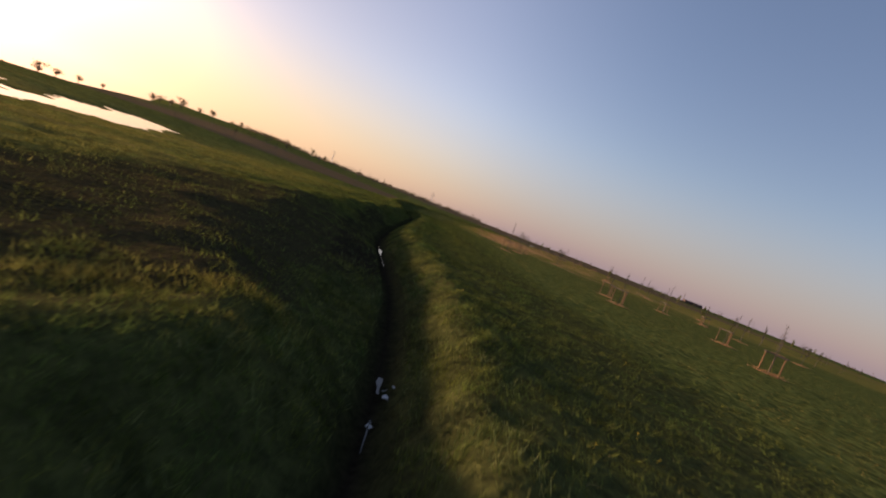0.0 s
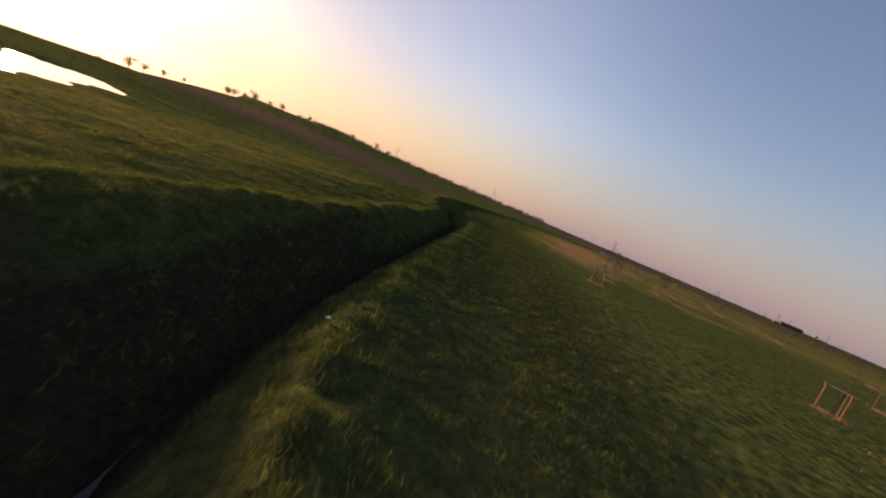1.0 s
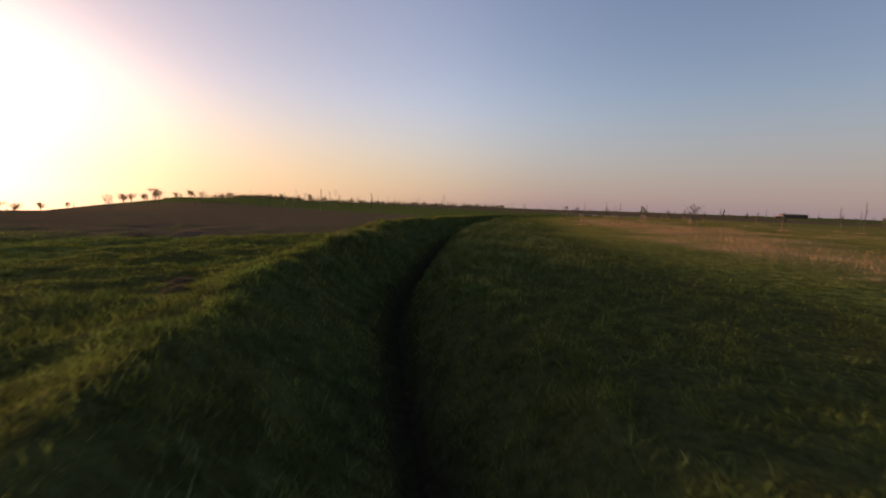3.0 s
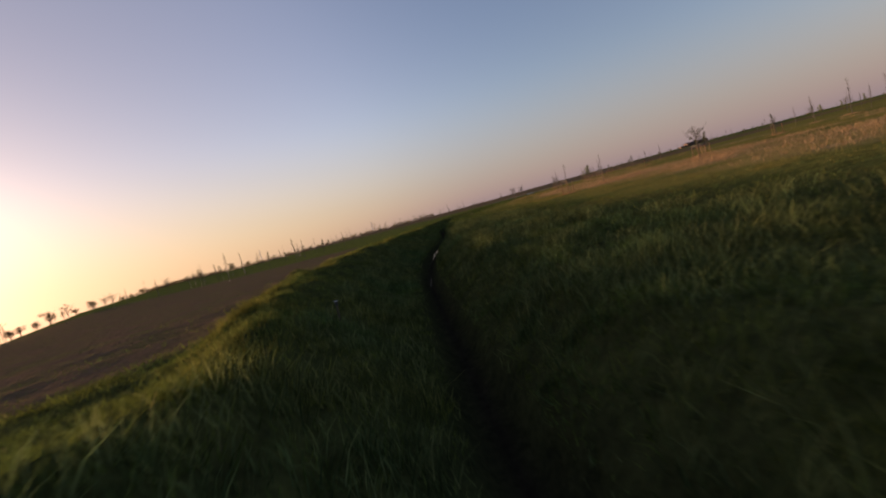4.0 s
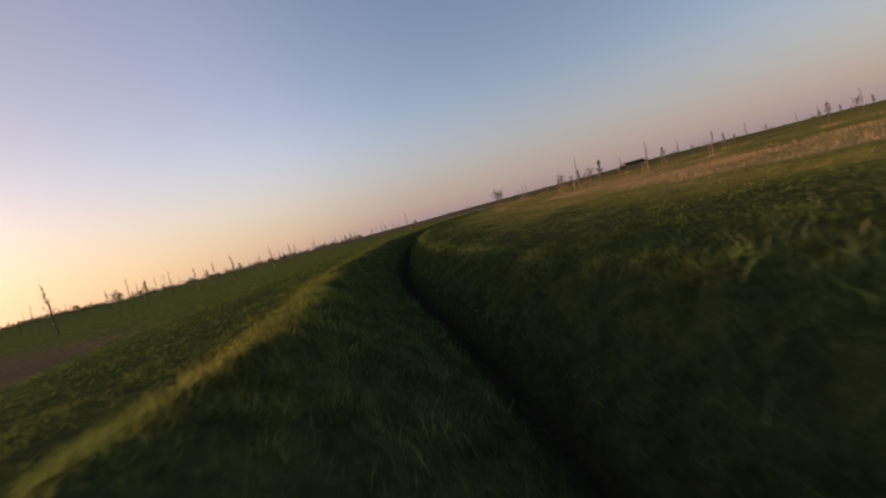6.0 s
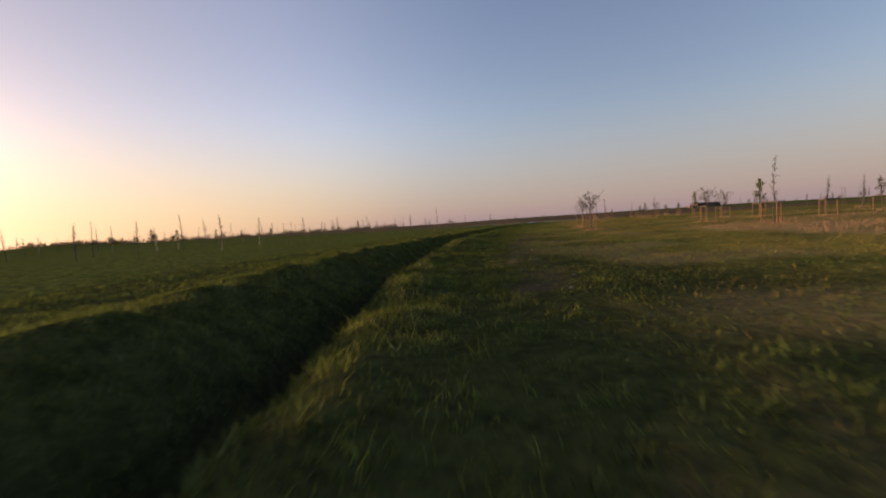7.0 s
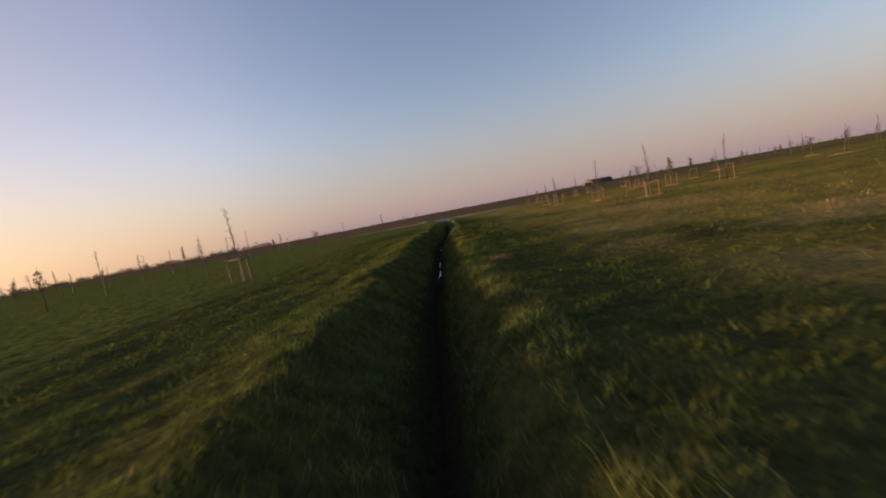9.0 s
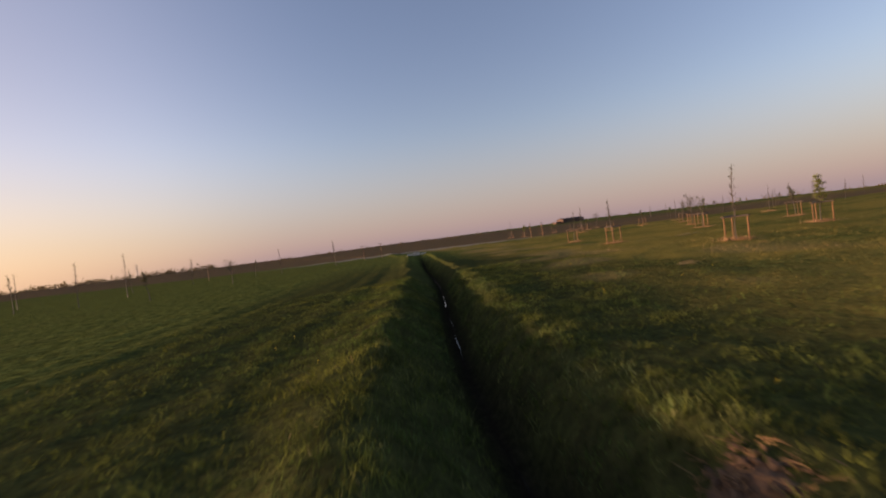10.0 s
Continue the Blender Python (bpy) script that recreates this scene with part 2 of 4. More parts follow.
def vnoise(x, y, seed=0):
    i, j = np.floor(x), np.floor(y)
    u, v = x - i, y - j
    u, v = u * u * (3 - 2 * u), v * v * (3 - 2 * v)
    a, b = lattice(i, j, seed), lattice(i + 1, j, seed)
    c, d = lattice(i, j + 1, seed), lattice(i + 1, j + 1, seed)
    return (a * (1 - u) + b * u) * (1 - v) + (c * (1 - u) + d * u) * v - 0.5


def centre(y):
    return np.interp(y, DENSE_Y, DENSE_X)


def across(x, y):
    """Distance from the ditch's centre line, to the right."""
    return (x - centre(y)) / np.sqrt(1 + np.interp(y, DENSE_Y, SLOPE) ** 2)


DITCH_END = 306.0
SKY_AZ = [-180, -90, -62, -54, -50, -46, -42, -38, -35, -30, -27, -22, -10, 10, 25, 40, 55, 75, 120, 180]
SKY_EL = [-0.6, -2.2, -4.0, -2.9, -1.9, -1.3, -0.65, -0.1, 0.1, 0.30, 0.38, 0.12, 0.14, 0.16, 0.22, 0.25, 0.0, -0.2, -0.4, -0.6]
POND = ((-26.0, 8.0), (-41.0, 57.0))
POND_Z = -1.22


def pond_distance(x, y):
    (ax, ay), (bx, by) = POND
    t = np.clip(((x - ax) * (bx - ax) + (y - ay) * (by - ay)) / ((bx - ax) ** 2 + (by - ay) ** 2), 0, 1)
    return np.hypot(x - ax - t * (bx - ax), y - ay - t * (by - ay)) + 6.0 * vnoise(x * 0.18, y * 0.18, 8) + 2.4 * vnoise(x * 0.6, y * 0.6, 9)


def land(x, y):
    p = across(x, y)
    left = np.interp(y, [0, 3, 5, 6.5, 9, 14, 24, 33, 42, 52, 62, 69, 75, 85, 94, 99, 104, 109, 117, 125, 140, 165, 185, 260], [3.8, 3.6, 2.6, 2.4, 4.5, 6.5, 6.0, 4.4, 2.9, 2.8, 2.2, 2.45, 2.9, 2.5, 2.7, 3.9, 4.5, 4.2, 3.8, 3.7, 3.1, 2.5, 2.1, 2.1])
    right = np.interp(y, [0, 30, 60, 120, 160, 190], [1.6, 1.7, 1.8, 2.0, 1.7, 1.45])
    wob = 0.35 * vnoise(x * 0.35, y * 0.35, 3) + 0.2 * vnoise(x * 1.1, y * 1.1, 4)
    half = np.where(p < 0, left, right) * (1 + 0.7 * wob)
    t = np.clip((np.abs(p) - 0.12) / (half - 0.12), 0, 1)
    depth = 1.05 * (1 - smooth(DITCH_END - 6, DITCH_END, y))
    bend = np.where(p < 0, 0.25, 0.6)
    z = -depth * (1 - ((1 - bend) * t + bend * t * t * (3 - 2 * t)))
    # the narrow cut of the running bed
    z = z - 0.34 * (1 - smooth(0.20, 0.55, np.abs(p) + 0.2 * vnoise(x * 1.4, y * 1.4, 18))) * depth / 1.05
    outside = smooth(0.6, 1.3, np.abs(p) / half)
    # rough tussocks, strongest in the pasture left of the ditch
    rough = np.where(p < 0, 1 + 0.5 * smooth(40, 58, y) - 1.05 * smooth(86, 112, y), 0.40 + 0.2 * smooth(120, 200, y))
    near = 1 - smooth(60, 160, np.abs(p))
    z = z + outside * near * rough * (0.10 * vnoise(x * 0.5, y * 0.5, 1) + 0.11 * vnoise(x * 1.5, y * 1.5, 2))
    z = z + (1 - outside) * (0.14 * vnoise(x * 1.3, y * 1.3, 6) + 0.10 * vnoise(x * 2.6, y * 2.6, 15))
    edge = np.exp(-((np.abs(p) - half) / 0.9) ** 2)
    z = z + edge * (0.22 * vnoise(x * 1.0, y * 1.0, 16) + 0.14 * vnoise(x * 2.3, y * 2.3, 17))
    # the spoil bank left by the digger along the left edge
    crest = np.interp(y, [0, 5, 9, 22, 30, 40, 52, 60, 68, 77, 88, 115, 130, 150, 230, 300], [0.30, 0.26, 0.08, 0.15, 0.40, 0.48, 0.42, 0.30, 0.30, 0.42, 0.72, 0.66, 0.52, 0.40, 0.19, 0.16])
    ridge = np.where(p < 0, crest, 0.08) * (1 + 0.5 * vnoise(x * 0.4, y * 0.4, 7))
    z = z + ridge * np.where(np.abs(p) < half, smooth(0.1, 1.0, np.abs(p) / half), np.exp(-((np.abs(p) - half) / 1.2) ** 2))
    # mown rows along the field on the left
    z = z + 0.020 * np.sin(p * 3.4 + 2.2 * vnoise(x * 0.12, y * 0.12, 19)) * smooth(2.6, 4.0, -p) * (1 - smooth(12, 17, -p)) * smooth(178, 200, y) * (1 - smooth(262, 290, y))
    # the low pasture and its pond
    low = smooth(7, 30, -p) * (1 - smooth(62, 105, y))
    z = z - 1.1 * low - 1.5 * smooth(45, 100, -p) * (1 - smooth(80, 120, y))
    z = z - 0.5 * (1 - smooth(0.4, 3.2, pond_distance(x, y)))
    # far land, by compass direction
    dx, dy = x - 0.0, y - 90.0
    r = np.hypot(dx, dy)
    el = np.interp(np.degrees(np.arctan2(dx, dy)), SKY_AZ, SKY_EL)
    lift = np.where(el > 0, np.minimum(r, 700), r) * np.tan(np.radians(el)) + np.where(el > 0, 1.2, 0.6)
    begin = np.interp(np.degrees(np.arctan2(dx, dy)), [-40, -12, 5, 45, 80], [50, 190, 245, 245, 70])
    lift = lift - 0.06 * np.clip(-el / 0.3, 0, 1) * np.maximum(r - 640, 0)
    finish = np.interp(np.degrees(np.arctan2(dx, dy)), [-60, -46, -40, -22], [170, 190, 320, 520])
    z = z + lift * smooth(begin, finish, r)
    # the track lies on a low bank across the ditch's end
    z = z + 0.3 * np.exp(-(track_distance(x, y) / 3.6) ** 4) * smooth(0, 25, x - 35) * (1 - smooth(84, 100, x))
    z = z + smooth(150, 500, r) * 1.2 * vnoise(x * 0.012, y * 0.012, 5)
    return z


def ground_z(x, y):
    return float(land(np.array([float(x)]), np.array([float(y)]))[0])


def soil_mask(x, y):
    edge = 2.0 * vnoise(x * 0.12, y * 0.12, 21) + 0.8 * vnoise(x * 0.7, y * 0.7, 22)
    side = smooth(15.2, 17.6, -x + edge - 12 * (1 - smooth(86, 100, y)))
    a = side * smooth(86, 96, y + edge) * (1 - smooth(0, 10, y - 150 - 0.9 * (-x - 15) + edge))
    far = smooth(0, 3, y - track_y(x) - 9 + edge)
    west = smooth(-300, -200, x) * far
    return np.maximum.reduce([a, west * (1 - smooth(190, 290, x)), worn_path(x, y)])


def worn_path(x, y):
    """A trodden, patchy strip of bare earth beside the ditch."""
    off = np.abs(across(x, y) - np.interp(y, [140, 160, 190, 205], [3.6, 4.2, 6.2, 7.6]) + 1.2 * vnoise(x * 0.25, y * 0.25, 24))
    patchy = smooth(-0.12, 0.16, vnoise(x * 0.55, y * 0.55, 25) + 0.5 * vnoise(x * 1.9, y * 1.9, 26))
    return 0.55 * (1 - smooth(0.35, 1.1, off)) * patchy * smooth(140, 150, y) * (1 - smooth(196, 206, y))


def track_y(x):
    return 332.0 - 0.85 * (x - 70)


def track_distance(x, y):
    return (y - track_y(x)) / math.hypot(1, 0.85)


def track_mask(x, y):
    return smooth(3.4, 2.2, np.abs(track_distance(x, y)) + 1.2 * vnoise(x * 0.3, y * 0.3, 23)) * smooth(0, 25, x - 35) * (1 - smooth(84, 100, x))


def dry_mask(x, y):
    p = across(x, y)
    q = p + 5 * vnoise(x * 0.07, y * 0.07, 31) + 2.5 * vnoise(x * 0.3, y * 0.3, 36)
    belt = smooth(16, 19, q) * (1 - smooth(27, 33, q)) * smooth(86, 97, y) * (1 - smooth(184, 200, y))
    belt = belt * (0.45 + 0.55 * smooth(-0.2, 0.1, vnoise(x * 0.16, y * 0.16, 32) + 0.6 * vnoise(x * 0.5, y * 0.5, 33)))
    band = smooth(14, 22, p) * (1 - smooth(48, 90, p)) * smooth(70, 95, y) * (1 - smooth(185, 235, y))
    clump = 0.6 * smooth(0.0, 0.22, vnoise(x * 0.12, y * 0.12, 37) + 0.6 * vnoise(x * 0.4, y * 0.4, 38))
    pasture = smooth(3, 9, -p) * (1 - smooth(60, 85, y)) * 0.15 * smooth(0.0, 0.3, vnoise(x * 0.5, y * 0.5, 34))
    strip = 0.45 * smooth(4, 8, p) * (1 - smooth(12, 20, p)) * smooth(140, 165, y) * smooth(0.02, 0.25, vnoise(x * 0.35, y * 0.35, 35))
    return np.clip(np.maximum.reduce([belt, band * clump, pasture, strip]), 0, 1)


def sun_tint_mask(x, y):
    """Sunlight painted into short turf of orchard meadow and pasture, away from the ditch."""
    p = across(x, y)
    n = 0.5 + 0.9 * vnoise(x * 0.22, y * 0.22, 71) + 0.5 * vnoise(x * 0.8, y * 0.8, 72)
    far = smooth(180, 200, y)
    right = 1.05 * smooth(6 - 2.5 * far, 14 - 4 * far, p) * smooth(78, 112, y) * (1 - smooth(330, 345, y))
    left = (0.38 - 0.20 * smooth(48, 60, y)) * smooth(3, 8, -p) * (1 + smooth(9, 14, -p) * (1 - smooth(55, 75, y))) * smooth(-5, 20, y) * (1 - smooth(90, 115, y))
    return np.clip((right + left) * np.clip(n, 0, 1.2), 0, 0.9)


def dark_slope(x, y):
    """The darker, thinly grown left side of the ditch before the first bends."""
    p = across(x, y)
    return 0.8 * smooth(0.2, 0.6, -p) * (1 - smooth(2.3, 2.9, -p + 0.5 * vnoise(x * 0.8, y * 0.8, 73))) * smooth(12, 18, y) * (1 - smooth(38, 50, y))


def marsh_mask(x, y):
    """The wet, sedgy hollow between the pond and the first bend."""
    q = np.hypot((x + 7.6) / 6.2, (y - 15.5) / 11.5) + 0.5 * vnoise(x * 0.25, y * 0.25, 63)
    return 0.95 * (1 - smooth(0.75, 1.1, q))


def mesh_from_arrays(name, verts, faces):
    """verts (n, 3) and faces (m, 3 or 4) as arrays."""
    me = bpy.data.meshes.new(name)
    k = faces.shape[1]
    me.vertices.add(len(verts))
    me.vertices.foreach_set("co", np.ascontiguousarray(verts, dtype=np.float32).ravel())
    me.loops.add(faces.size)
    me.loops.foreach_set("vertex_index", np.ascontiguousarray(faces, dtype=np.int32).ravel())
    me.polygons.add(len(faces))
    me.polygons.foreach_set("loop_start", np.arange(0, faces.size, k, dtype=np.int32))
    me.update(calc_edges=True)
    me.validate()
    return me


def steps_out(first, last, ratio):
    out, s = [], first
    v = 0.0
    while v < last:
        v += s
        s *= ratio
        out.append(v)
    return np.array(out)


def build_ground():
    inner = np.concatenate([np.arange(0, 6, 0.25), np.arange(6, 18, 0.5)])
    outer = 18 + steps_out(0.6, 4200, 1.13)
    side = np.concatenate([inner, [18.0], outer])
    d = np.concatenate([-side[:0:-1], side])
    mid = np.arange(-12, 262, 0.4)
    rows = np.concatenate([-12 - steps_out(0.5, 4000, 1.16)[::-1], mid, 262 + steps_out(0.5, 4300, 1.07)])
    D, Y = np.meshgrid(d, rows)
    X = centre(Y) * (1 - smooth(200, 900, np.abs(D))) + D
    Z = land(X, Y)
    v = np.stack([X, Y, Z], -1).reshape(-1, 3)
    nr, nc = X.shape
    q = (np.arange(nr - 1)[:, None] * nc + np.arange(nc - 1)[None]).ravel()
    f = np.stack([q, q + 1, q + nc + 1, q + nc], 1)
    me = mesh_from_arrays("ground", v, f)
    xs, ys = v[:, 0], v[:, 1]
    p = np.abs(across(xs, ys))
    # the thatch band by the ditch carries painted shade under the grass
    masks = {"thatch_shade": 0.75 * (1 - smooth(8, 13, p)) * (1 - smooth(262, 300, ys)), "dry": dry_mask(xs, ys), "soil": soil_mask(xs, ys), "track": track_mask(xs, ys), "marsh": marsh_mask(xs, ys), "gold": sun_tint_mask(xs, ys),
             "mud_and_slope": np.maximum(np.maximum(1 - smooth(0.1, 0.45, p), dark_slope(xs, ys)), 0.4 * (1 - smooth(0.35, 0.9, p + 0.7 * vnoise(xs * 1.3, ys * 1.3, 61)))) * (1 - smooth(300, 306, ys))}
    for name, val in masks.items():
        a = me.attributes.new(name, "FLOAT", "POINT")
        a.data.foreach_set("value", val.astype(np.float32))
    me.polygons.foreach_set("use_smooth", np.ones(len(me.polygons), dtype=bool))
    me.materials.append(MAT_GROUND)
    return tagged(new("ground", me), "rough green meadow with a winding field ditch and bare soil beyond", "ground", kind="structure")


build_ground()


def build_water(name, verts, faces, label):
    me = mesh_from_arrays(name, np.array(verts), np.array(faces))
    me.materials.append(MAT_WATER)
    return tagged(new(name, me), label, "water", kind="structure")


def ditch_water():
    """Water stands in short stretches of the ditch."""
    v, f = [], []
    chance = random.Random(23)
    for y0, y1, wide in ((6.0, 7.0, 0.03), (8.0, 8.8, 0.04), (20.5, 28.0, 0.085), (105.5, 109, 0.02), (115, 127, 0.024), (232, 236, 0.016), (237, 242, 0.022), (247, 253, 0.034), (256, 260, 0.04), (264, 270, 0.04)):
        ys = np.arange(y0, y1 + 0.01, 0.25)
        cx = centre(ys) + 0.10 * vnoise(ys * 0.7, ys * 0 + 3.3, 41)
        w = wide * np.clip(0.55 + 2.4 * vnoise(ys * 0.55, ys * 0 + 7.7, 43), 0.06 if wide < 0.1 else 0.7, 1.2) * np.sin(np.pi * np.clip((ys - y0 + 0.2) / (y1 - y0 + 0.4), 0, 1)) ** 0.6 * (1 + 0.9 * vnoise(ys * 0.9, ys * 0, 42))
        base = len(v)
        for x, y, h in zip(cx, ys, w):
            a, b = h * (0.4 + 1.2 * chance.random()), h * (0.4 + 1.2 * chance.random())
            v += [(x - a, y, -1.25), (x + b, y, -1.25)]
        for k in range(len(ys) - 1):
            q = base + 2 * k
            f.append((q, q + 1, q + 3, q + 2))
    return build_water("ditch_water", v, f, "shallow standing water in stretches of the ditch bottom")


ditch_water()
(pax, pay), (pbx, pby) = POND
ang = math.atan2(pby - pay, pbx - pax)
ring = []
for k in range(40):
    a = k * math.tau / 40
    u, w = 36 * math.cos(a), 11 * math.sin(a)
    ring.append(((pax + pbx) / 2 + u * math.cos(ang) - w * math.sin(ang), (pay + pby) / 2 + u * math.sin(ang) + w * math.cos(ang), POND_Z))
ring.append(((pax + pbx) / 2, (pay + pby) / 2, POND_Z))
build_water("pond", ring, [(k, (k + 1) % 40, 40) for k in range(40)], "shallow pond in the pasture reflecting the bright evening sky")


# ---- things ----


def part(name, me, mat, parent, label=""):
    if isinstance(me, bmesh.types.BMesh):
        b, me = me, bpy.data.meshes.new(name)
        b.to_mesh(me)
        b.free()
    me.materials.append(mat)
    ob = new(name, me)
    ob.parent = parent
    return tagged(ob, label)


def tube(bm, points, radii, sides=6, cap=True):
    """A tapered tube through the points."""
    rings = []
    for k, (p, r) in enumerate(zip(points, radii)):
        p = Vector(p)
        a, b = Vector(points[max(k - 1, 0)]), Vector(points[min(k + 1, len(points) - 1)])
        way = (b - a).normalized()
        side = way.orthogonal().normalized() if abs(way.z) < 0.95 else Vector((1, 0, 0)).cross(way).normalized()
        other = way.cross(side)
        rings.append([bm.verts.new(p + r * (math.cos(q * math.tau / sides) * side + math.sin(q * math.tau / sides) * other)) for q in range(sides)])
    for a, b in zip(rings, rings[1:]):
        for q in range(sides):
            bm.faces.new((a[q], a[(q + 1) % sides], b[(q + 1) % sides], b[q]))
    if cap:
        bm.faces.new(rings[0][::-1])
        bm.faces.new(rings[-1])


def box(bm, size, m=Matrix.Identity(4), bevel=0.0):
    made = bmesh.ops.create_cube(bm, size=1.0)["verts"]
    bmesh.ops.transform(bm, matrix=m @ Matrix.Diagonal((*size, 1)), verts=made)
    if bevel:
        edges = list({e for v in made for e in v.link_edges})
        bmesh.ops.bevel(bm, geom=edges, offset=bevel, segments=1, affect="EDGES")


def half_log(length, radius):
    """A split round rail, flat side down, along x."""
    bm = bmesh.new()
    prof = [(math.cos(a), math.sin(a)) for a in (0, 0.6, 1.2, 1.9, 2.5, math.pi)]
    ends = []
    for s in (-0.5, 0.5):
        ends.append([bm.verts.new((s * length, radius * c, radius * h)) for c, h in prof])
    for q in range(len(prof)):
        w = (q + 1) % len(prof)
        bm.faces.new((ends[0][q], ends[0][w], ends[1][w], ends[1][q]))
    bm.faces.new(ends[0])
    bm.faces.new(ends[1][::-1])
    bmesh.ops.recalc_face_normals(bm, faces=bm.faces)
    return bm


STAKE_H, STAKE_SIDE = 1.45, 1.2


def stake_frame():
    """Three round stakes tied by split rails, round a young tree."""
    rnd = random.Random(5)
    root = new("tree_stake_frame")
    r = STAKE_SIDE / math.sqrt(3)
    corners = [(r * math.cos(a), r * math.sin(a)) for a in (radians(90), radians(210), radians(330))]
    for x, y in corners:
        bm = bmesh.new()
        lean = (rnd.uniform(-0.03, 0.03), rnd.uniform(-0.03, 0.03))
        tube(bm, [(x, y, -0.3), (x + lean[0] * 0.5, y + lean[1] * 0.5, 0.7), (x + lean[0], y + lean[1], STAKE_H - 0.02), (x + lean[0], y + lean[1], STAKE_H + 0.02)], [0.046, 0.045, 0.043, 0.030], 9)
        part("post", bm, MAT_STAKE, root)
    for k in range(3):
        a, b = Vector((*corners[k], 0)), Vector((*corners[(k + 1) % 3], 0))
        mid, way = (a + b) / 2, b - a
        bm = half_log(STAKE_SIDE + 0.30, 0.078)
        turn = Matrix.Rotation(math.atan2(way.y, way.x), 4, "Z")
        bm.transform(Matrix.Translation((*mid.xy, STAKE_H - 0.05 + (0.055, 0.0, 0.03)[k])) @ turn)
        part("rail", bm, MAT_RAIL, root, "weathered split-log rail")
    return tagged(root, "three round wooden stakes with split rails around a young tree", "tree support", "tree supports in the orchard meadow")


def leaf_mesh(name, spots, rnd, size):
    """Many small two-sided leaves round the given spots."""
    v, f = [], []
    for c in spots:
        for _ in range(rnd.randint(2, 5)):
            p = Vector(c) + Vector((rnd.gauss(0, 0.06), rnd.gauss(0, 0.06), rnd.gauss(0, 0.05)))
            s = size * rnd.uniform(0.6, 1.3)
            a = Vector((rnd.gauss(0, 1), rnd.gauss(0, 1), rnd.gauss(0, 0.7))).normalized()
            b = a.orthogonal().normalized()
            k = len(v)
            v += [p - a * s, p + b * s * 0.45, p + a * s, p - b * s * 0.45]
            f.append((k, k + 1, k + 2, k + 3))
    me = bpy.data.meshes.new(name)
    me.from_pydata([tuple(p) for p in v], [], f)
    return me


def sapling(seed, height, limbs, spread, leafy, upright, label, start=0.3, end=0.93, taper=1.15):
    rnd = random.Random(seed)
    root = new("sapling")
    bm = bmesh.new()
    stem, p, lean = [], Vector((0, 0, 0)), Vector((rnd.uniform(-0.05, 0.05), rnd.uniform(-0.05, 0.05), 1))
    n = 9
    for k in range(n):
        stem.append(p.copy())
        p = p + (lean + Vector((rnd.gauss(0, 0.05), rnd.gauss(0, 0.05), 0))) * height / (n - 1)
    tube(bm, stem, [0.044 * (1 - 0.80 * k / (n - 1)) for k in range(n)], 7)
    part("trunk", bm, MAT_BARK, root)
    bm, tips = bmesh.new(), []
    for k in range(limbs):
        h = start + (end - start) * (k + rnd.random()) / limbs
        i = min(int(h * (n - 1)), n - 2)
        base = stem[i].lerp(stem[i + 1], h * (n - 1) - i)
        a = k * 2.4 + rnd.uniform(-0.5, 0.5)
        long = spread * (taper - h) * rnd.uniform(0.6, 1.25)
        rise = upright * rnd.uniform(0.7, 1.3)
        way = Vector((math.cos(a), math.sin(a), rise)).normalized()
        pts, q = [base], base.copy()
        for s in range(4):
            q = q + (way + Vector((rnd.gauss(0, 0.14), rnd.gauss(0, 0.14), 0.10))).normalized() * long / 4
            pts.append(q.copy())
        tube(bm, pts, [0.021, 0.017, 0.013, 0.009, 0.005], 5)
        tips += pts[1:]
        for s in range(rnd.randint(1, 3)):
            o = pts[rnd.randint(1, 3)]
            e = o + (way + Vector((rnd.gauss(0, 0.7), rnd.gauss(0, 0.7), 0.5))).normalized() * long * rnd.uniform(0.25, 0.5)
            tube(bm, [o, o.lerp(e, 0.5) + Vector((rnd.gauss(0, 0.02),) * 3), e], [0.010, 0.008, 0.005], 4)
            tips += [e, o.lerp(e, 0.6)]
    crown = part("limb_crown", bm, MAT_BARK, root)
    spots = [t for t in tips if rnd.random() < leafy] + [stem[-1], stem[-2]]
    part("leaves", leaf_mesh("leaves", spots, rnd, 0.055 if leafy < 0.9 else 0.075), MAT_LEAF if leafy < 0.9 else MAT_FRESH_LEAF, crown, "small spring leaves and buds")
    return tagged(root, label, "young tree", "saplings in the orchard meadow")


FRAME = stake_frame()
KINDS = [
    sapling(11, 3.3, 17, 2.5, 0.6, 0.9, "young orchard tree with a spreading crown and sparse leaf buds", 0.44, 0.82, 1.15),
    sapling(12, 4.6, 16, 0.9, 0.15, 1.6, "tall thin bare sapling standing in its stakes"),
    sapling(13, 3.5, 20, 1.2, 0.92, 1.4, "bushy young tree coming into green leaf"),
    sapling(14, 4.0, 14, 0.85, 0.45, 1.6, "slender young tree with a few short twigs"),
    sapling(15, 3.2, 14, 0.9, 0.85, 0.9, "small round-crowned young tree with dark leaves", 0.42),
]
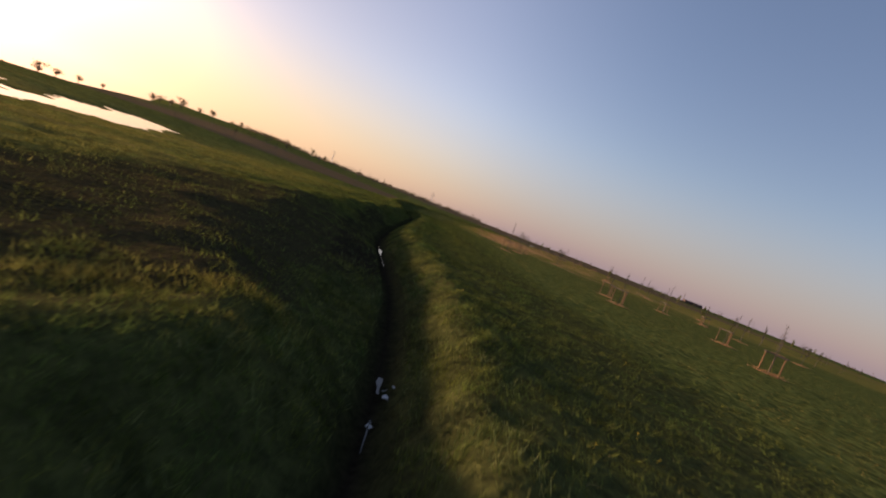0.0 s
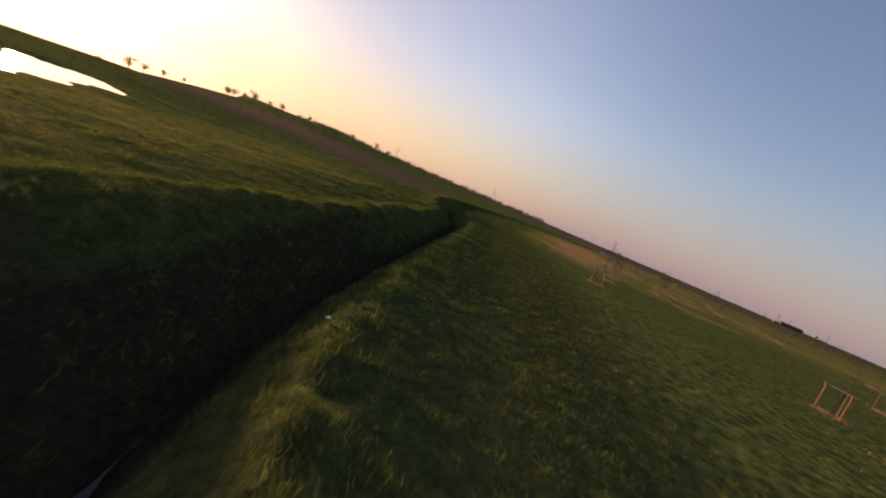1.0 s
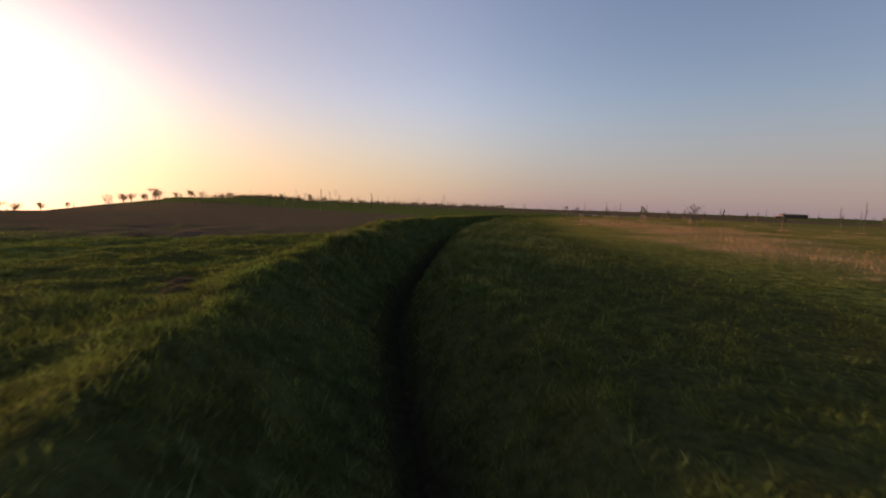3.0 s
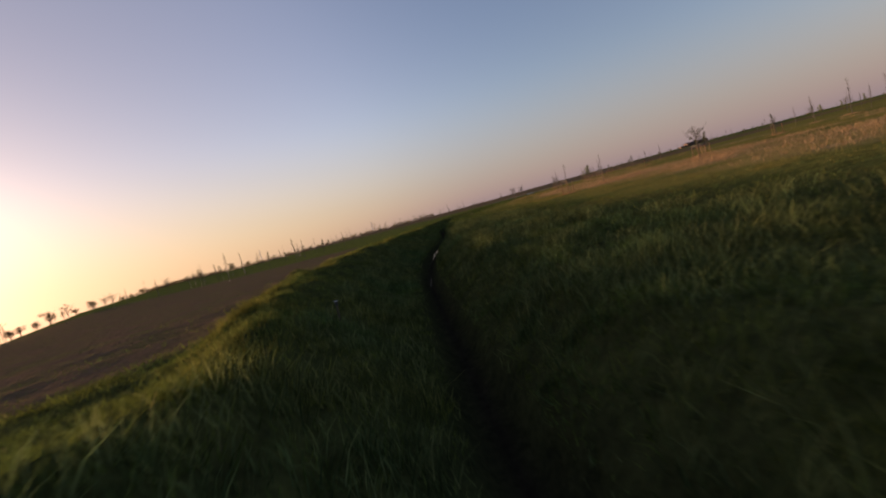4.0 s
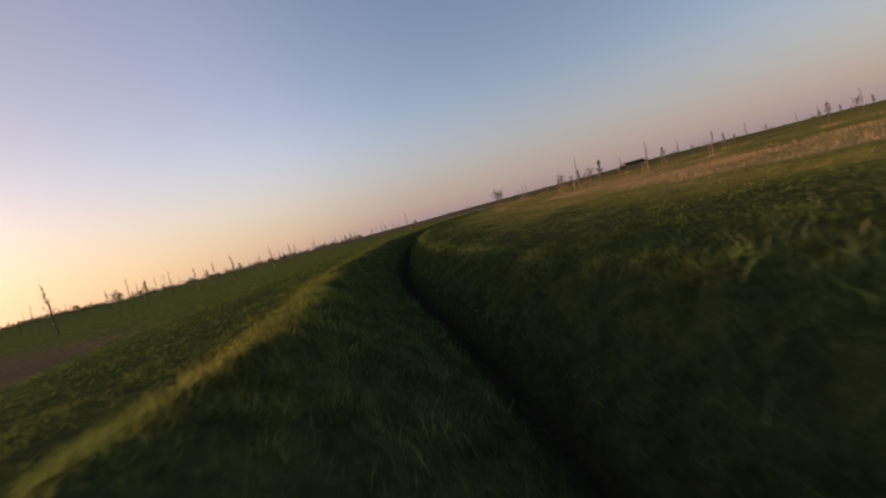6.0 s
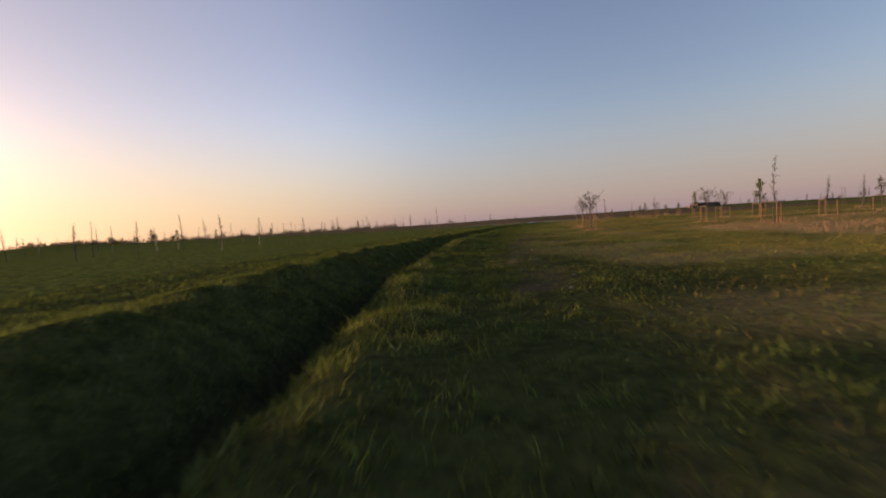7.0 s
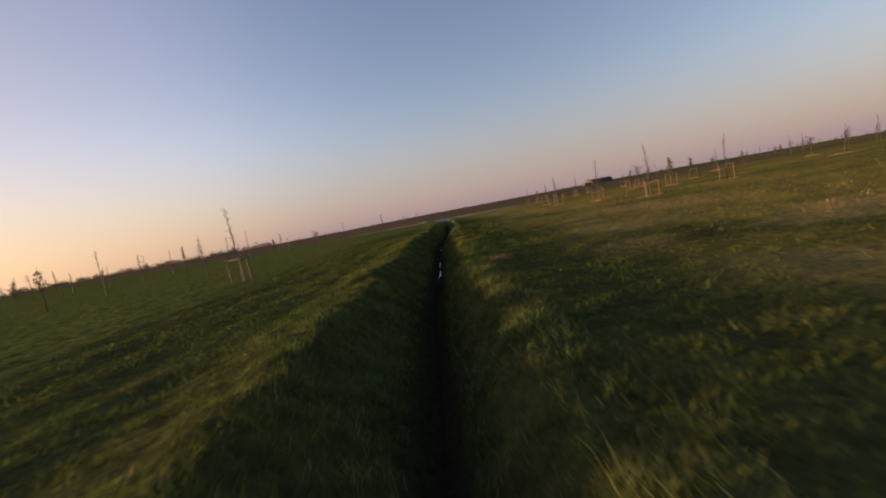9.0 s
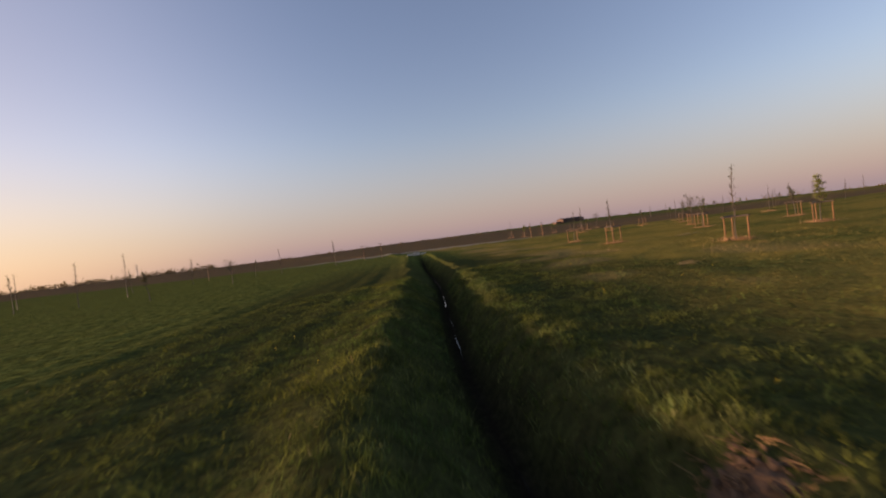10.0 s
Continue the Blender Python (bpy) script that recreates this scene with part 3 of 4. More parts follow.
# x, y, kind, scale, turn of the frame
TREES = [
    (9.05, 64.2, 1, 0.95, 70), (12.5, 75.1, 0, 1.05, 70), (15.3, 84.4, 4, 0.9, 70), (17.6, 41.0, 3, 0.8, 60), (18.8, 47.5, 3, 0.75, 60), (32.5, 61.0, 1, 0.9, 40),
    (45.7, 72.4, 3, 0.9, 10), (29.9, 43.2, 3, 0.8, 50), (24.7, 30.2, 1, 0.8, 80), (23.7, 132.7, 0, 1.05, 20), (9.6, 135.7, 1, 0.72, 40), (16.3, 140.5, 1, 0.78, 40),
    (35.4, 147.0, 4, 1.0, 0), (53.7, 197.2, 4, 1.1, 30), (80.1, 207.8, 2, 1.0, 10), (28.2, 186.4, 1, 1.0, 30), (31.7, 196.1, 0, 0.95, 10), (20.2, 196.7, 0, 1.02, -53),
    (26.2, 209.3, 0, 1.02, -40), (51.2, 220.2, 2, 1.15, 0), (47.8, 240.2, 1, 1.0, -25), (51.6, 250.0, 1, 0.98, -55), (63.6, 249.8, 2, 1.0, -50),
    (58.8, 240.2, 1, 0.95, -60), (70.5, 262.0, 4, 1.0, 12), (78.0, 256.5, 4, 1.05, 33), (56.0, 262.0, 3, 1.0, 5), (62.0, 272.0, 3, 0.9, 45),
    (-20.9, 209.5, 4, 0.85, 15), (-17.0, 217.5, 3, 1.0, 60), (-14.2, 224.5, 3, 1.0, 20), (-9.3, 234.0, 3, 1.0, 75), (-4.5, 242.0, 3, 0.95, 10), (14.4, 244.5, 1, 1.05, 70),
    (11.2, 263.0, 3, 1.0, 0), (8.2, 274.0, 3, 0.95, 25), (-1.0, 261.0, 4, 1.1, 50), (-8.9, 257.0, 3, 0.9, 35), (-22.0, 239.0, 1, 0.8, 20), (-35.0, 199.5, 0, 0.9, 20),
    (-27.5, 208.5, 3, 0.9, 10), (-27.4, 220.0, 3, 1.0, 66), (-37.5, 210.0, 1, 1.0, 15), (19.7, 288.0, 4, 0.9, 30), (27.9, 298.5, 0, 0.9, 12), (36.7, 314.0, 1, 0.9, 70),
    (46.0, 313.3, 3, 1.1, 44), (34.0, 326.0, 4, 0.9, 12), (14.2, 331.0, 3, 1.0, 22), (1.8, 285.0, 3, 1.0, 10), (-7.5, 273.0, 4, 1.0, 31), (-20.0, 262.0, 3, 1.0, 3),
]
PLACED = len(TREES)
rnd = random.Random(77)
for row in range(0, 11):
    for k in range(-22, 12):
        x = 58.8 + 11.2 * row + 3.75 * k + rnd.uniform(-0.7, 0.7)
        y = 240.2 + 9.7 * k + rnd.uniform(-0.7, 0.7)
        if rnd.random() < (0.50 if y < 205 else 0.55) or not 26 < y < 345 or x - centre(y) < (34 if y < 215 else 30) or any(math.hypot(x - a[0], y - a[1]) < 7 for a in TREES):
            continue
        TREES.append((x, y, rnd.choice([0, 1, 1, 3, 3, 4, 2]), rnd.uniform(0.85, 1.2), rnd.uniform(0, 120)))
for row in range(1, 10):
    for k in range(-9, 11):
        x = 2.0 - 12.0 * row + 3.75 * k + rnd.uniform(-0.7, 0.7)
        y = 240.2 + 9.7 * k + rnd.uniform(-0.7, 0.7)
        if rnd.random() < 0.30 or not 158 < y < 345 or x - centre(y) > -20 or any(math.hypot(x - a[0], y - a[1]) < 8 for a in TREES):
            continue
        TREES.append((x, y, rnd.choice([0, 1, 1, 3, 3, 4]), rnd.uniform(0.9, 1.2), rnd.uniform(0, 120)))
used = set()
for n, (x, y, kind, size, turn) in enumerate(TREES):
    size = size * 1.06 if x - centre(y) < -15 else size
    z = ground_z(x, y)
    place = Matrix.Translation((x, y, z))
    m = place @ Matrix.Rotation(radians(turn), 4, "Z")
    grown = m @ Matrix.Diagonal((size, size, size, 1))
    if x - centre(y) < -15 or n >= PLACED and x - centre(y) > 52:
        pass  # the farthest stand without stakes
    elif "frame" in used:
        copy_thing(FRAME, m)
    else:
        FRAME.matrix_basis = m
        used.add("frame")
    if kind in used:
        copy_thing(KINDS[kind], Matrix.Translation((x, y, z)) @ Matrix.Rotation(turn * 3.7, 4, "Z") @ Matrix.Scale(size / KINDS[kind].scale.x, 4))
    else:
        KINDS[kind].matrix_basis = grown
        used.add(kind)


# ---- grass ----


def blades(name, x, y, height, width, lean, rng, mat, label, sink=0.02, way=None):
    """Bent, tapered blades on the land: a quad and a tip each."""
    n = len(x)
    z = land(x, y) - sink
    a = rng.uniform(0, 2 * np.pi, n)
    b = rng.uniform(0, 2 * np.pi, n) if way is None else way + rng.normal(0, 0.7, n)
    sx, sy = np.cos(a) * width / 2, np.sin(a) * width / 2
    lx, ly = np.cos(b) * lean * height, np.sin(b) * lean * height
    base = np.stack([x, y, z], 1)
    side = np.stack([sx, sy, 0 * sx], 1)
    midp = base + np.stack([lx * 0.35, ly * 0.35, height * 0.6], 1)
    tip = base + np.stack([lx, ly, height], 1)
    v = np.stack([base - side, base + side, midp - side * 0.75, midp + side * 0.75, tip], 1).reshape(-1, 3)
    k = np.arange(n)[:, None] * 5
    f = np.concatenate([k + [[0, 1, 3]], k + [[0, 3, 2]], k + [[2, 3, 4]]], 1).reshape(-1, 3)
    me = mesh_from_arrays(name, v, f)
    me.materials.append(mat)
    return tagged(new(name, me), label, "grass", kind="stuff")


def spikes(name, x, y, height, width, lean, rng, mat, label):
    """Fine short grass: one slim triangle a blade."""
    n = len(x)
    z = land(x, y) - 0.015
    a, b = rng.uniform(0, 2 * np.pi, n), rng.uniform(0, 2 * np.pi, n)
    side = np.stack([np.cos(a) * width / 2, np.sin(a) * width / 2, 0 * a], 1)
    base = np.stack([x, y, z], 1)
    tip = base + np.stack([np.cos(b) * lean * height, np.sin(b) * lean * height, height], 1)
    v = np.stack([base - side, base + side, tip], 1).reshape(-1, 3)
    me = mesh_from_arrays(name, v, np.arange(3 * n).reshape(-1, 3))
    me.materials.append(mat)
    return tagged(new(name, me), label, "grass", kind="stuff")


MOUNDS = [(27.15, 238.6, 0.42, 0.06, 3), (22.5, 225.9, 0.34, 0.08, 7)]


def on_mound(x, y):
    return np.minimum.reduce([np.hypot(x - m[0], y - m[1]) / m[2] for m in MOUNDS]) < 0.85 + 0.5 * vnoise(x * 6.0, y * 6.0, 95)


rng = np.random.default_rng(4)


def meadow_points(count, lo, hi, y0, y1, spread):
    y = rng.uniform(y0, y1, count)
    p = np.clip(rng.normal(0, spread, count), -lo, hi)
    q = rng.uniform(-lo, hi, count)
    d = np.where(rng.random(count) < 0.55, p, q)
    return centre(y) + d, y, d


# tussocks: blades leaning out from many small clump centres
cx, cy, cd = meadow_points(35000, 11, 11, -4, 262, 2.6)
size = np.clip(0.08 + 0.035 * rng.normal(size=len(cx)) + 0.07 * vnoise(cx * 0.9, cy * 0.9, 52), 0.03, 0.15)
many = 7
turn = rng.uniform(0, 2 * np.pi, (len(cx), many))
out = np.abs(rng.normal(0, 1, (len(cx), many))) * size[:, None]
x, y = (cx[:, None] + out * np.cos(turn)).ravel(), (cy[:, None] + out * np.sin(turn)).ravel()
high = np.repeat(size, many) * 0.95
turn = turn.ravel()
d = x - centre(y)
keep = (np.abs(d) > 0.38 + 0.5 * rng.random(len(x))) & (rng.random(len(x)) > 0.9 * dark_slope(x, y)) & (rng.random(len(x)) > 0.8 * marsh_mask(x, y)) & (rng.random(len(x)) > 0.85 * soil_mask(x, y)) & (pond_distance(x, y) > 5)
keep &= ~on_mound(x, y) | (rng.random(len(x)) < 0.3)
x, y, d, turn, high = x[keep], y[keep], d[keep], turn[keep], high[keep]
bank = np.exp(-((np.abs(d) - 1.8) / 1.3) ** 2)
tall = (0.05 + high + 0.03 * bank) * rng.uniform(0.55, 1.2, len(x)) * (1 - 0.4 * smooth(135, 150, y) * smooth(1.5, 3.0, d))
blades("grass", x, y, tall, rng.uniform(0.008, 0.018, len(x)), rng.uniform(0.4, 1.5, len(x)), rng, MAT_GRASS, "dense tussocky meadow grass covering the banks and the field", way=turn)

x, y, d = meadow_points(1000000, 12, 12, -4, 262, 4.0)
thick = np.clip(0.55 + 1.5 * vnoise(x * 2.6, y * 2.6, 81) + 0.9 * vnoise(x * 0.9, y * 0.9, 82), 0.04, 1.3)
keep = (np.abs(d) > 0.45) & (rng.random(len(x)) < 0.35 + thick) & (rng.random(len(x)) > 0.85 * soil_mask(x, y)) & (rng.random(len(x)) > 0.9 * dark_slope(x, y))
keep &= (rng.random(len(x)) > 0.7 * marsh_mask(x, y)) & (pond_distance(x, y) > 5)
keep &= ~on_mound(x, y) | (rng.random(len(x)) < 0.3)
keep &= (d < 6) | (y < 92) | (rng.random(len(x)) < 0.45)
x, y, thick = x[keep], y[keep], thick[keep]
spikes("grass", x, y, (0.035 + 0.10 * thick) * rng.uniform(0.6, 1.3, len(x)), rng.uniform(0.010, 0.020, len(x)), rng.uniform(0.2, 1.3, len(x)), rng, MAT_GRASS, "fine short grass between the tussocks")

# coarse, shaggy growth on both banks through the second bend
y = rng.uniform(80, 140, 125000)
d = np.where(rng.random(len(y)) < 0.72, rng.uniform(0.8, 8.5, len(y)), -rng.uniform(0.6, 2.6, len(y)))
x = centre(y) + d
shag = 0.5 + 1.5 * vnoise(x * 1.6, y * 1.6, 91) + 0.8 * vnoise(x * 0.5, y * 0.5, 92)
keep = rng.random(len(x)) < np.clip(shag, 0.05, 1) * smooth(80, 88, y) * (1 - smooth(128, 140, y)) * (1 - smooth(5.5, 8.5, d))
x, y, shag = x[keep], y[keep], shag[keep]
blades("coarse_grass", x, y, (0.13 + 0.18 * np.clip(shag, 0, 1.3)) * rng.uniform(0.6, 1.4, len(x)), rng.uniform(0.009, 0.020, len(x)), rng.uniform(0.3, 1.2, len(x)), rng, MAT_RANK, "coarse shaggy dark green grass on the ditch banks")

# thick grass down both slopes of the ditch
y = rng.uniform(-4, 262, 150000)
d = rng.choice([-1, 1], len(y)) * rng.uniform(0.42, 2.3, len(y))
x = centre(y) + d
thick = np.clip(0.55 + 1.4 * vnoise(x * 1.8, y * 1.8, 98) + 0.8 * vnoise(x * 0.6, y * 0.6, 99), 0.08, 1.3)
keep = (rng.random(len(x)) < thick * (1 - dark_slope(x, y))) & ~on_mound(x, y)
x, y, thick = x[keep], y[keep], thick[keep]
spikes("slope_grass", x, y, (0.06 + 0.12 * thick) * rng.uniform(0.6, 1.3, len(x)), rng.uniform(0.012, 0.024, len(x)), rng.uniform(0.2, 1.0, len(x)), rng, MAT_RANK, "thick dark green grass down the slopes of the ditch")

# longer, lush grass on the lips of the ditch
y = rng.uniform(-4, 262, 50000)
d = np.where(rng.random(len(y)) < 0.7, -1, 1) * (np.interp(y, [0, 12, 33, 42, 62, 75, 90, 97, 104, 117, 165, 190], [2.3, 3.6, 3.8, 2.9, 2.2, 2.8, 2.5, 3.4, 4.4, 3.8, 2.5, 2.1]) + rng.normal(0, 0.45, len(y)))
d = np.where(d > 0, np.minimum(d, 2.9) * 0.72, d)
x = centre(y) + d
lush = np.clip(0.5 + 1.6 * vnoise(x * 0.6, y * 0.6, 93) + 0.8 * vnoise(x * 2.0, y * 2.0, 94), 0.02, 1.2)
keep = (rng.random(len(x)) < lush) & (rng.random(len(x)) > marsh_mask(x, y)) & ~on_mound(x, y)
x, y, lush = x[keep], y[keep], lush[keep]
blades("lip_grass", x, y, (0.06 + 0.10 * lush) * rng.uniform(0.6, 1.3, len(x)), rng.uniform(0.007, 0.013, len(x)), rng.uniform(0.2, 0.9, len(x)), rng, MAT_GRASS, "longer lush grass along the lips of the ditch")

# lush growth on the crest of the spoil bank, sunlit brightness put in its colour
y = rng.uniform(93, 150, 42000)
d = -np.interp(y, [93, 99, 104, 117, 150], [3.2, 4.3, 4.9, 4.2, 3.2]) + rng.normal(0, 0.5, len(y))
y = np.append(y, rng.uniform(3.2, 7.0, 6000))
d = np.append(d, -rng.uniform(1.5, 5.5, 6000))
x = centre(y) + d
lush = np.clip(0.6 + 1.5 * vnoise(x * 0.7, y * 0.7, 101) + 0.8 * vnoise(x * 2.1, y * 2.1, 102), 0.03, 1.2)
keep = rng.random(len(x)) < lush
x, y, lush = x[keep], y[keep], lush[keep]
spikes("crest_grass", x, y, (0.07 + 0.12 * lush) * rng.uniform(0.6, 1.3, len(x)), rng.uniform(0.010, 0.020, len(x)), rng.uniform(0.2, 0.9, len(x)), rng, MAT_LIT_GRASS, "lush grass on the crest of the spoil bank, coloured as sunlit")

y = rng.uniform(-4, 300, 220000)
s = rng.choice([-1, 1], len(y))
d = s * (13 + 45 * rng.random(len(y)) ** 1.5)
x = centre(y) + d
keep = (rng.random(len(x)) > np.maximum(0.95 * soil_mask(x, y), dry_mask(x, y))) & (pond_distance(x, y) > 5) & (vnoise(x * 0.5, y * 0.5, 53) > -0.3)
x, y = x[keep], y[keep]
tall = (0.06 + 0.09 * np.clip(0.5 + 1.6 * vnoise(x * 0.7, y * 0.7, 54), 0, 1.4)) * rng.uniform(0.6, 1.3, len(x))
for far_side, mat, label in ((x > centre(y), MAT_TURF, "thin turf of the orchard meadow with sunlight put into its colour"), (x < centre(y), MAT_GRASS, "thin green field grass beyond the spoil bank")):
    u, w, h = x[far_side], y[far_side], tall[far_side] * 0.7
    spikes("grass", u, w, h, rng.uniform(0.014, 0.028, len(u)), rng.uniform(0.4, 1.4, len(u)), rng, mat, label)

y = rng.uniform(2, 100, 230000)
d = -rng.uniform(3.5, 34, len(y)) * rng.uniform(0.45, 1.0, len(y))
x = centre(y) + d
keep = (rng.random(len(x)) > np.maximum(soil_mask(x, y), 0.8 * marsh_mask(x, y))) & (pond_distance(x, y) > 4.5)
x, y = x[keep], y[keep]
clump = np.clip(0.35 + 1.7 * vnoise(x * 1.4, y * 1.4, 57) + 0.8 * vnoise(x * 0.4, y * 0.4, 58), 0.05, 1.5)
# low pasture by the pond, where blades get the sunlit colour
wet = (y < 70) & (x - centre(y) < -9)
for side, mat, label in ((wet, MAT_LIT_GRASS, "tussocky grass of the low pasture by the pond, coloured as sunlit"), (~wet, MAT_GRASS, "tussocky pasture grass beside the ditch")):
    u, w, h = x[side], y[side], (0.04 + 0.15 * clump[side])
    spikes("grass", u, w, h * rng.uniform(0.6, 1.3, len(u)), rng.uniform(0.012, 0.026, len(u)), rng.uniform(0.3, 1.1, len(u)), rng, mat, label)

# orchard meadow seed heads, sunlight put in their colour, from the shade's edge outward
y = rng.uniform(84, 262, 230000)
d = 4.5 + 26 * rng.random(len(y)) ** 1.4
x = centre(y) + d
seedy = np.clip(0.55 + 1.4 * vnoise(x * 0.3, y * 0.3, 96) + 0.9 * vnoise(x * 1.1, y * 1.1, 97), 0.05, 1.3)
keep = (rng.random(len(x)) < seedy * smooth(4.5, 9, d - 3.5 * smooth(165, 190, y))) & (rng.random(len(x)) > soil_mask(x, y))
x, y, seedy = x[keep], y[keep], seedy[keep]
spikes("meadow_grass", x, y, (0.04 + 0.07 * seedy) * rng.uniform(0.6, 1.3, len(x)), rng.uniform(0.007, 0.015, len(x)), rng.uniform(0.2, 0.9, len(x)), rng, MAT_TURF, "meadow grass with golden evening light put into its colour")

y = rng.uniform(20, 260, 620000)
d = rng.uniform(4, 62, len(y))
x = centre(y) + d
keep = (rng.random(len(x)) < dry_mask(x, y) ** 1.5 * (0.75 - 0.3 * smooth(135, 160, y))) & (d > 12)
x, y = x[keep], y[keep]
for fx, fy, kind, size, turn in TREES:
    if fx - centre(fy) > 0 and fx - centre(fy) < 70:
        n = 420
        x = np.concatenate([x, fx + rng.normal(0, 0.5, n)])
        y = np.concatenate([y, fy + rng.normal(0, 0.5, n)])
tall = rng.uniform(0.15, 0.40, len(x)) * (1 - 0.2 * smooth(135, 160, y)) * (0.8 + 0.9 * vnoise(x * 0.3, y * 0.3, 55))
blades("dry_grass", x, y, tall, rng.uniform(0.010, 0.019, len(x)), rng.uniform(0.1, 0.7, len(x)), rng, MAT_STRAW, "tall dry straw-coloured grass in tangled clumps")


# ---- far things ----
# leaf brown raised and warmed, the haze of distance put into the colour
MAT_FAR_LEAF = grass_material("distant_foliage", [(0.0, (0.066, 0.049, 0.025)), (0.6, (0.121, 0.091, 0.043)), (1.0, (0.187, 0.137, 0.061))])


def far_tree(seed, height, wide):
    rnd = random.Random(seed)
    root = new("field_tree")
    bm = bmesh.new()
    tube(bm, [(0, 0, -0.5), (0.05, 0, height * 0.2), (0.1, 0.08, height * 0.45), (0.0, 0.1, height * 0.8)], [height * 0.045, height * 0.036, height * 0.026, height * 0.008], 8)
    for k in range(9):
        a, h = k * 2.4, height * rnd.uniform(0.25, 0.6)
        e = Vector((math.cos(a) * wide * 0.8, math.sin(a) * wide * 0.8, h + height * rnd.uniform(0.12, 0.32)))
        tube(bm, [(0.05, 0, h), Vector((0.05, 0, h)).lerp(e, 0.55) + Vector((0, 0, height * 0.05)), e], [height * 0.012, height * 0.008, height * 0.003], 5)
    part("trunk", bm, MAT_BARK, root)
    v, f = [], []
    lobes = [(Vector((rnd.gauss(0, wide * 0.36), rnd.gauss(0, wide * 0.36), height * rnd.uniform(0.36, 0.82))), wide * rnd.uniform(0.3, 0.55)) for _ in range(16)]
    for c, r in lobes:
        for _ in range(38):
            o = c + Vector((rnd.gauss(0, r * 0.5), rnd.gauss(0, r * 0.5), rnd.gauss(0, r * 0.4)))
            s = height * rnd.uniform(0.025, 0.05)
            a = Vector((rnd.gauss(0, 1), rnd.gauss(0, 1), rnd.gauss(0, 1))).normalized()
            b = a.orthogonal().normalized()
            k = len(v)
            v += [tuple(o - a * s), tuple(o + b * s * 0.6), tuple(o + a * s), tuple(o - b * s * 0.6)]
            f.append((k, k + 1, k + 2, k + 3))
    me = bpy.data.meshes.new("crown")
    me.from_pydata(v, [], f)
    part("crown", me, MAT_FAR_LEAF, root)
    return tagged(root, "round-crowned roadside tree in silhouette on the far ridge", "tree", "trees along the far ridge")


FAR_KINDS = [far_tree(31, 11, 4.2), far_tree(32, 8, 4.0), far_tree(33, 9, 5.2)]
FAR_TREES = [(-510, 460, 1, 0.95), (-493, 482, 0, 1.15), (-484, 494, 1, 1.05), (-471, 509, 1, 0.9), (-456, 525, 2, 0.6), (-420, 560, 2, 0.95), (-414, 565, 1, 1.1), (-404, 573, 2, 0.8),
             (-395, 580, 0, 1.05), (-378, 594, 1, 0.8), (-365, 603, 2, 0.9), (-530, 430, 2, 1.0), (-548, 405, 1, 1.0), (-322, 896, 0, 1.1), (-296, 905, 1, 1.0), (-372, 884, 2, 1.0), (-455, 850, 2, 0.9)]
first = set()
for n, (x, y, kind, size) in enumerate(FAR_TREES):
    m = Matrix.Translation((x, y, ground_z(x, y))) @ Matrix.Rotation(n * 1.3, 4, "Z")
    if kind in first:
        copy_thing(FAR_KINDS[kind], m @ Matrix.Scale(1.3 * size / FAR_KINDS[kind].scale.x, 4))
    else:
        FAR_KINDS[kind].matrix_basis = m @ Matrix.Scale(1.3 * size, 4)
        first.add(kind)


def scrub(name, points, label):
    """Ragged bushes of many small leaf clumps: x, y, height."""
    rnd = random.Random(91)
    v, f = [], []
    for x, y, h in points:
        z = ground_z(x, y) - 0.3
        for _ in range(34):
            o = Vector((x + rnd.gauss(0, h * 0.45), y + rnd.gauss(0, h * 0.45), z + h * abs(rnd.gauss(0.35, 0.3))))
            s = h * rnd.uniform(0.07, 0.17)
            a = Vector((rnd.gauss(0, 1), rnd.gauss(0, 1), rnd.gauss(0, 1))).normalized()
            b = a.orthogonal().normalized()
            k = len(v)
            v += [tuple(o - a * s), tuple(o + b * s), tuple(o + a * s), tuple(o - b * s)]
            f.append((k, k + 1, k + 2, k + 3))
    me = bpy.data.meshes.new(name)
    me.from_pydata(v, [], f)
    me.materials.append(MAT_FAR_LEAF)
    return tagged(new(name, me), label, "scrub", kind="stuff")


rnd = random.Random(8)
points = []
for k in range(420):
    a = radians(rnd.uniform(-31, 4))
    r = rnd.uniform(680, 720)
    points.append((r * math.sin(a), 90 + r * math.cos(a), rnd.choice([1.6, 2.4, 3.4, 4.4, 5.6])))
for k in range(90):
    a = radians(rnd.uniform(-33, -23))
    r = rnd.uniform(620, 720)
    points.append((r * math.sin(a), 90 + r * math.cos(a), rnd.choice([1.2, 1.8, 2.6, 3.4, 4.6, 6.0])))
for k in range(260):
    a = radians(rnd.uniform(4, 75))
    r = rnd.uniform(420, 640)
    points.append((r * math.sin(a), 90 + r * math.cos(a), rnd.choice([0.8, 1.2, 1.8])))
for k in range(16):  # taller bushes closing the meadow far to the right
    points.append((rnd.uniform(372, 520), rnd.uniform(330, 440), rnd.choice([1.2, 1.8, 2.6, 3.6])))
scrub("hedge", points, "distant hedges and scrub along the ridge line")


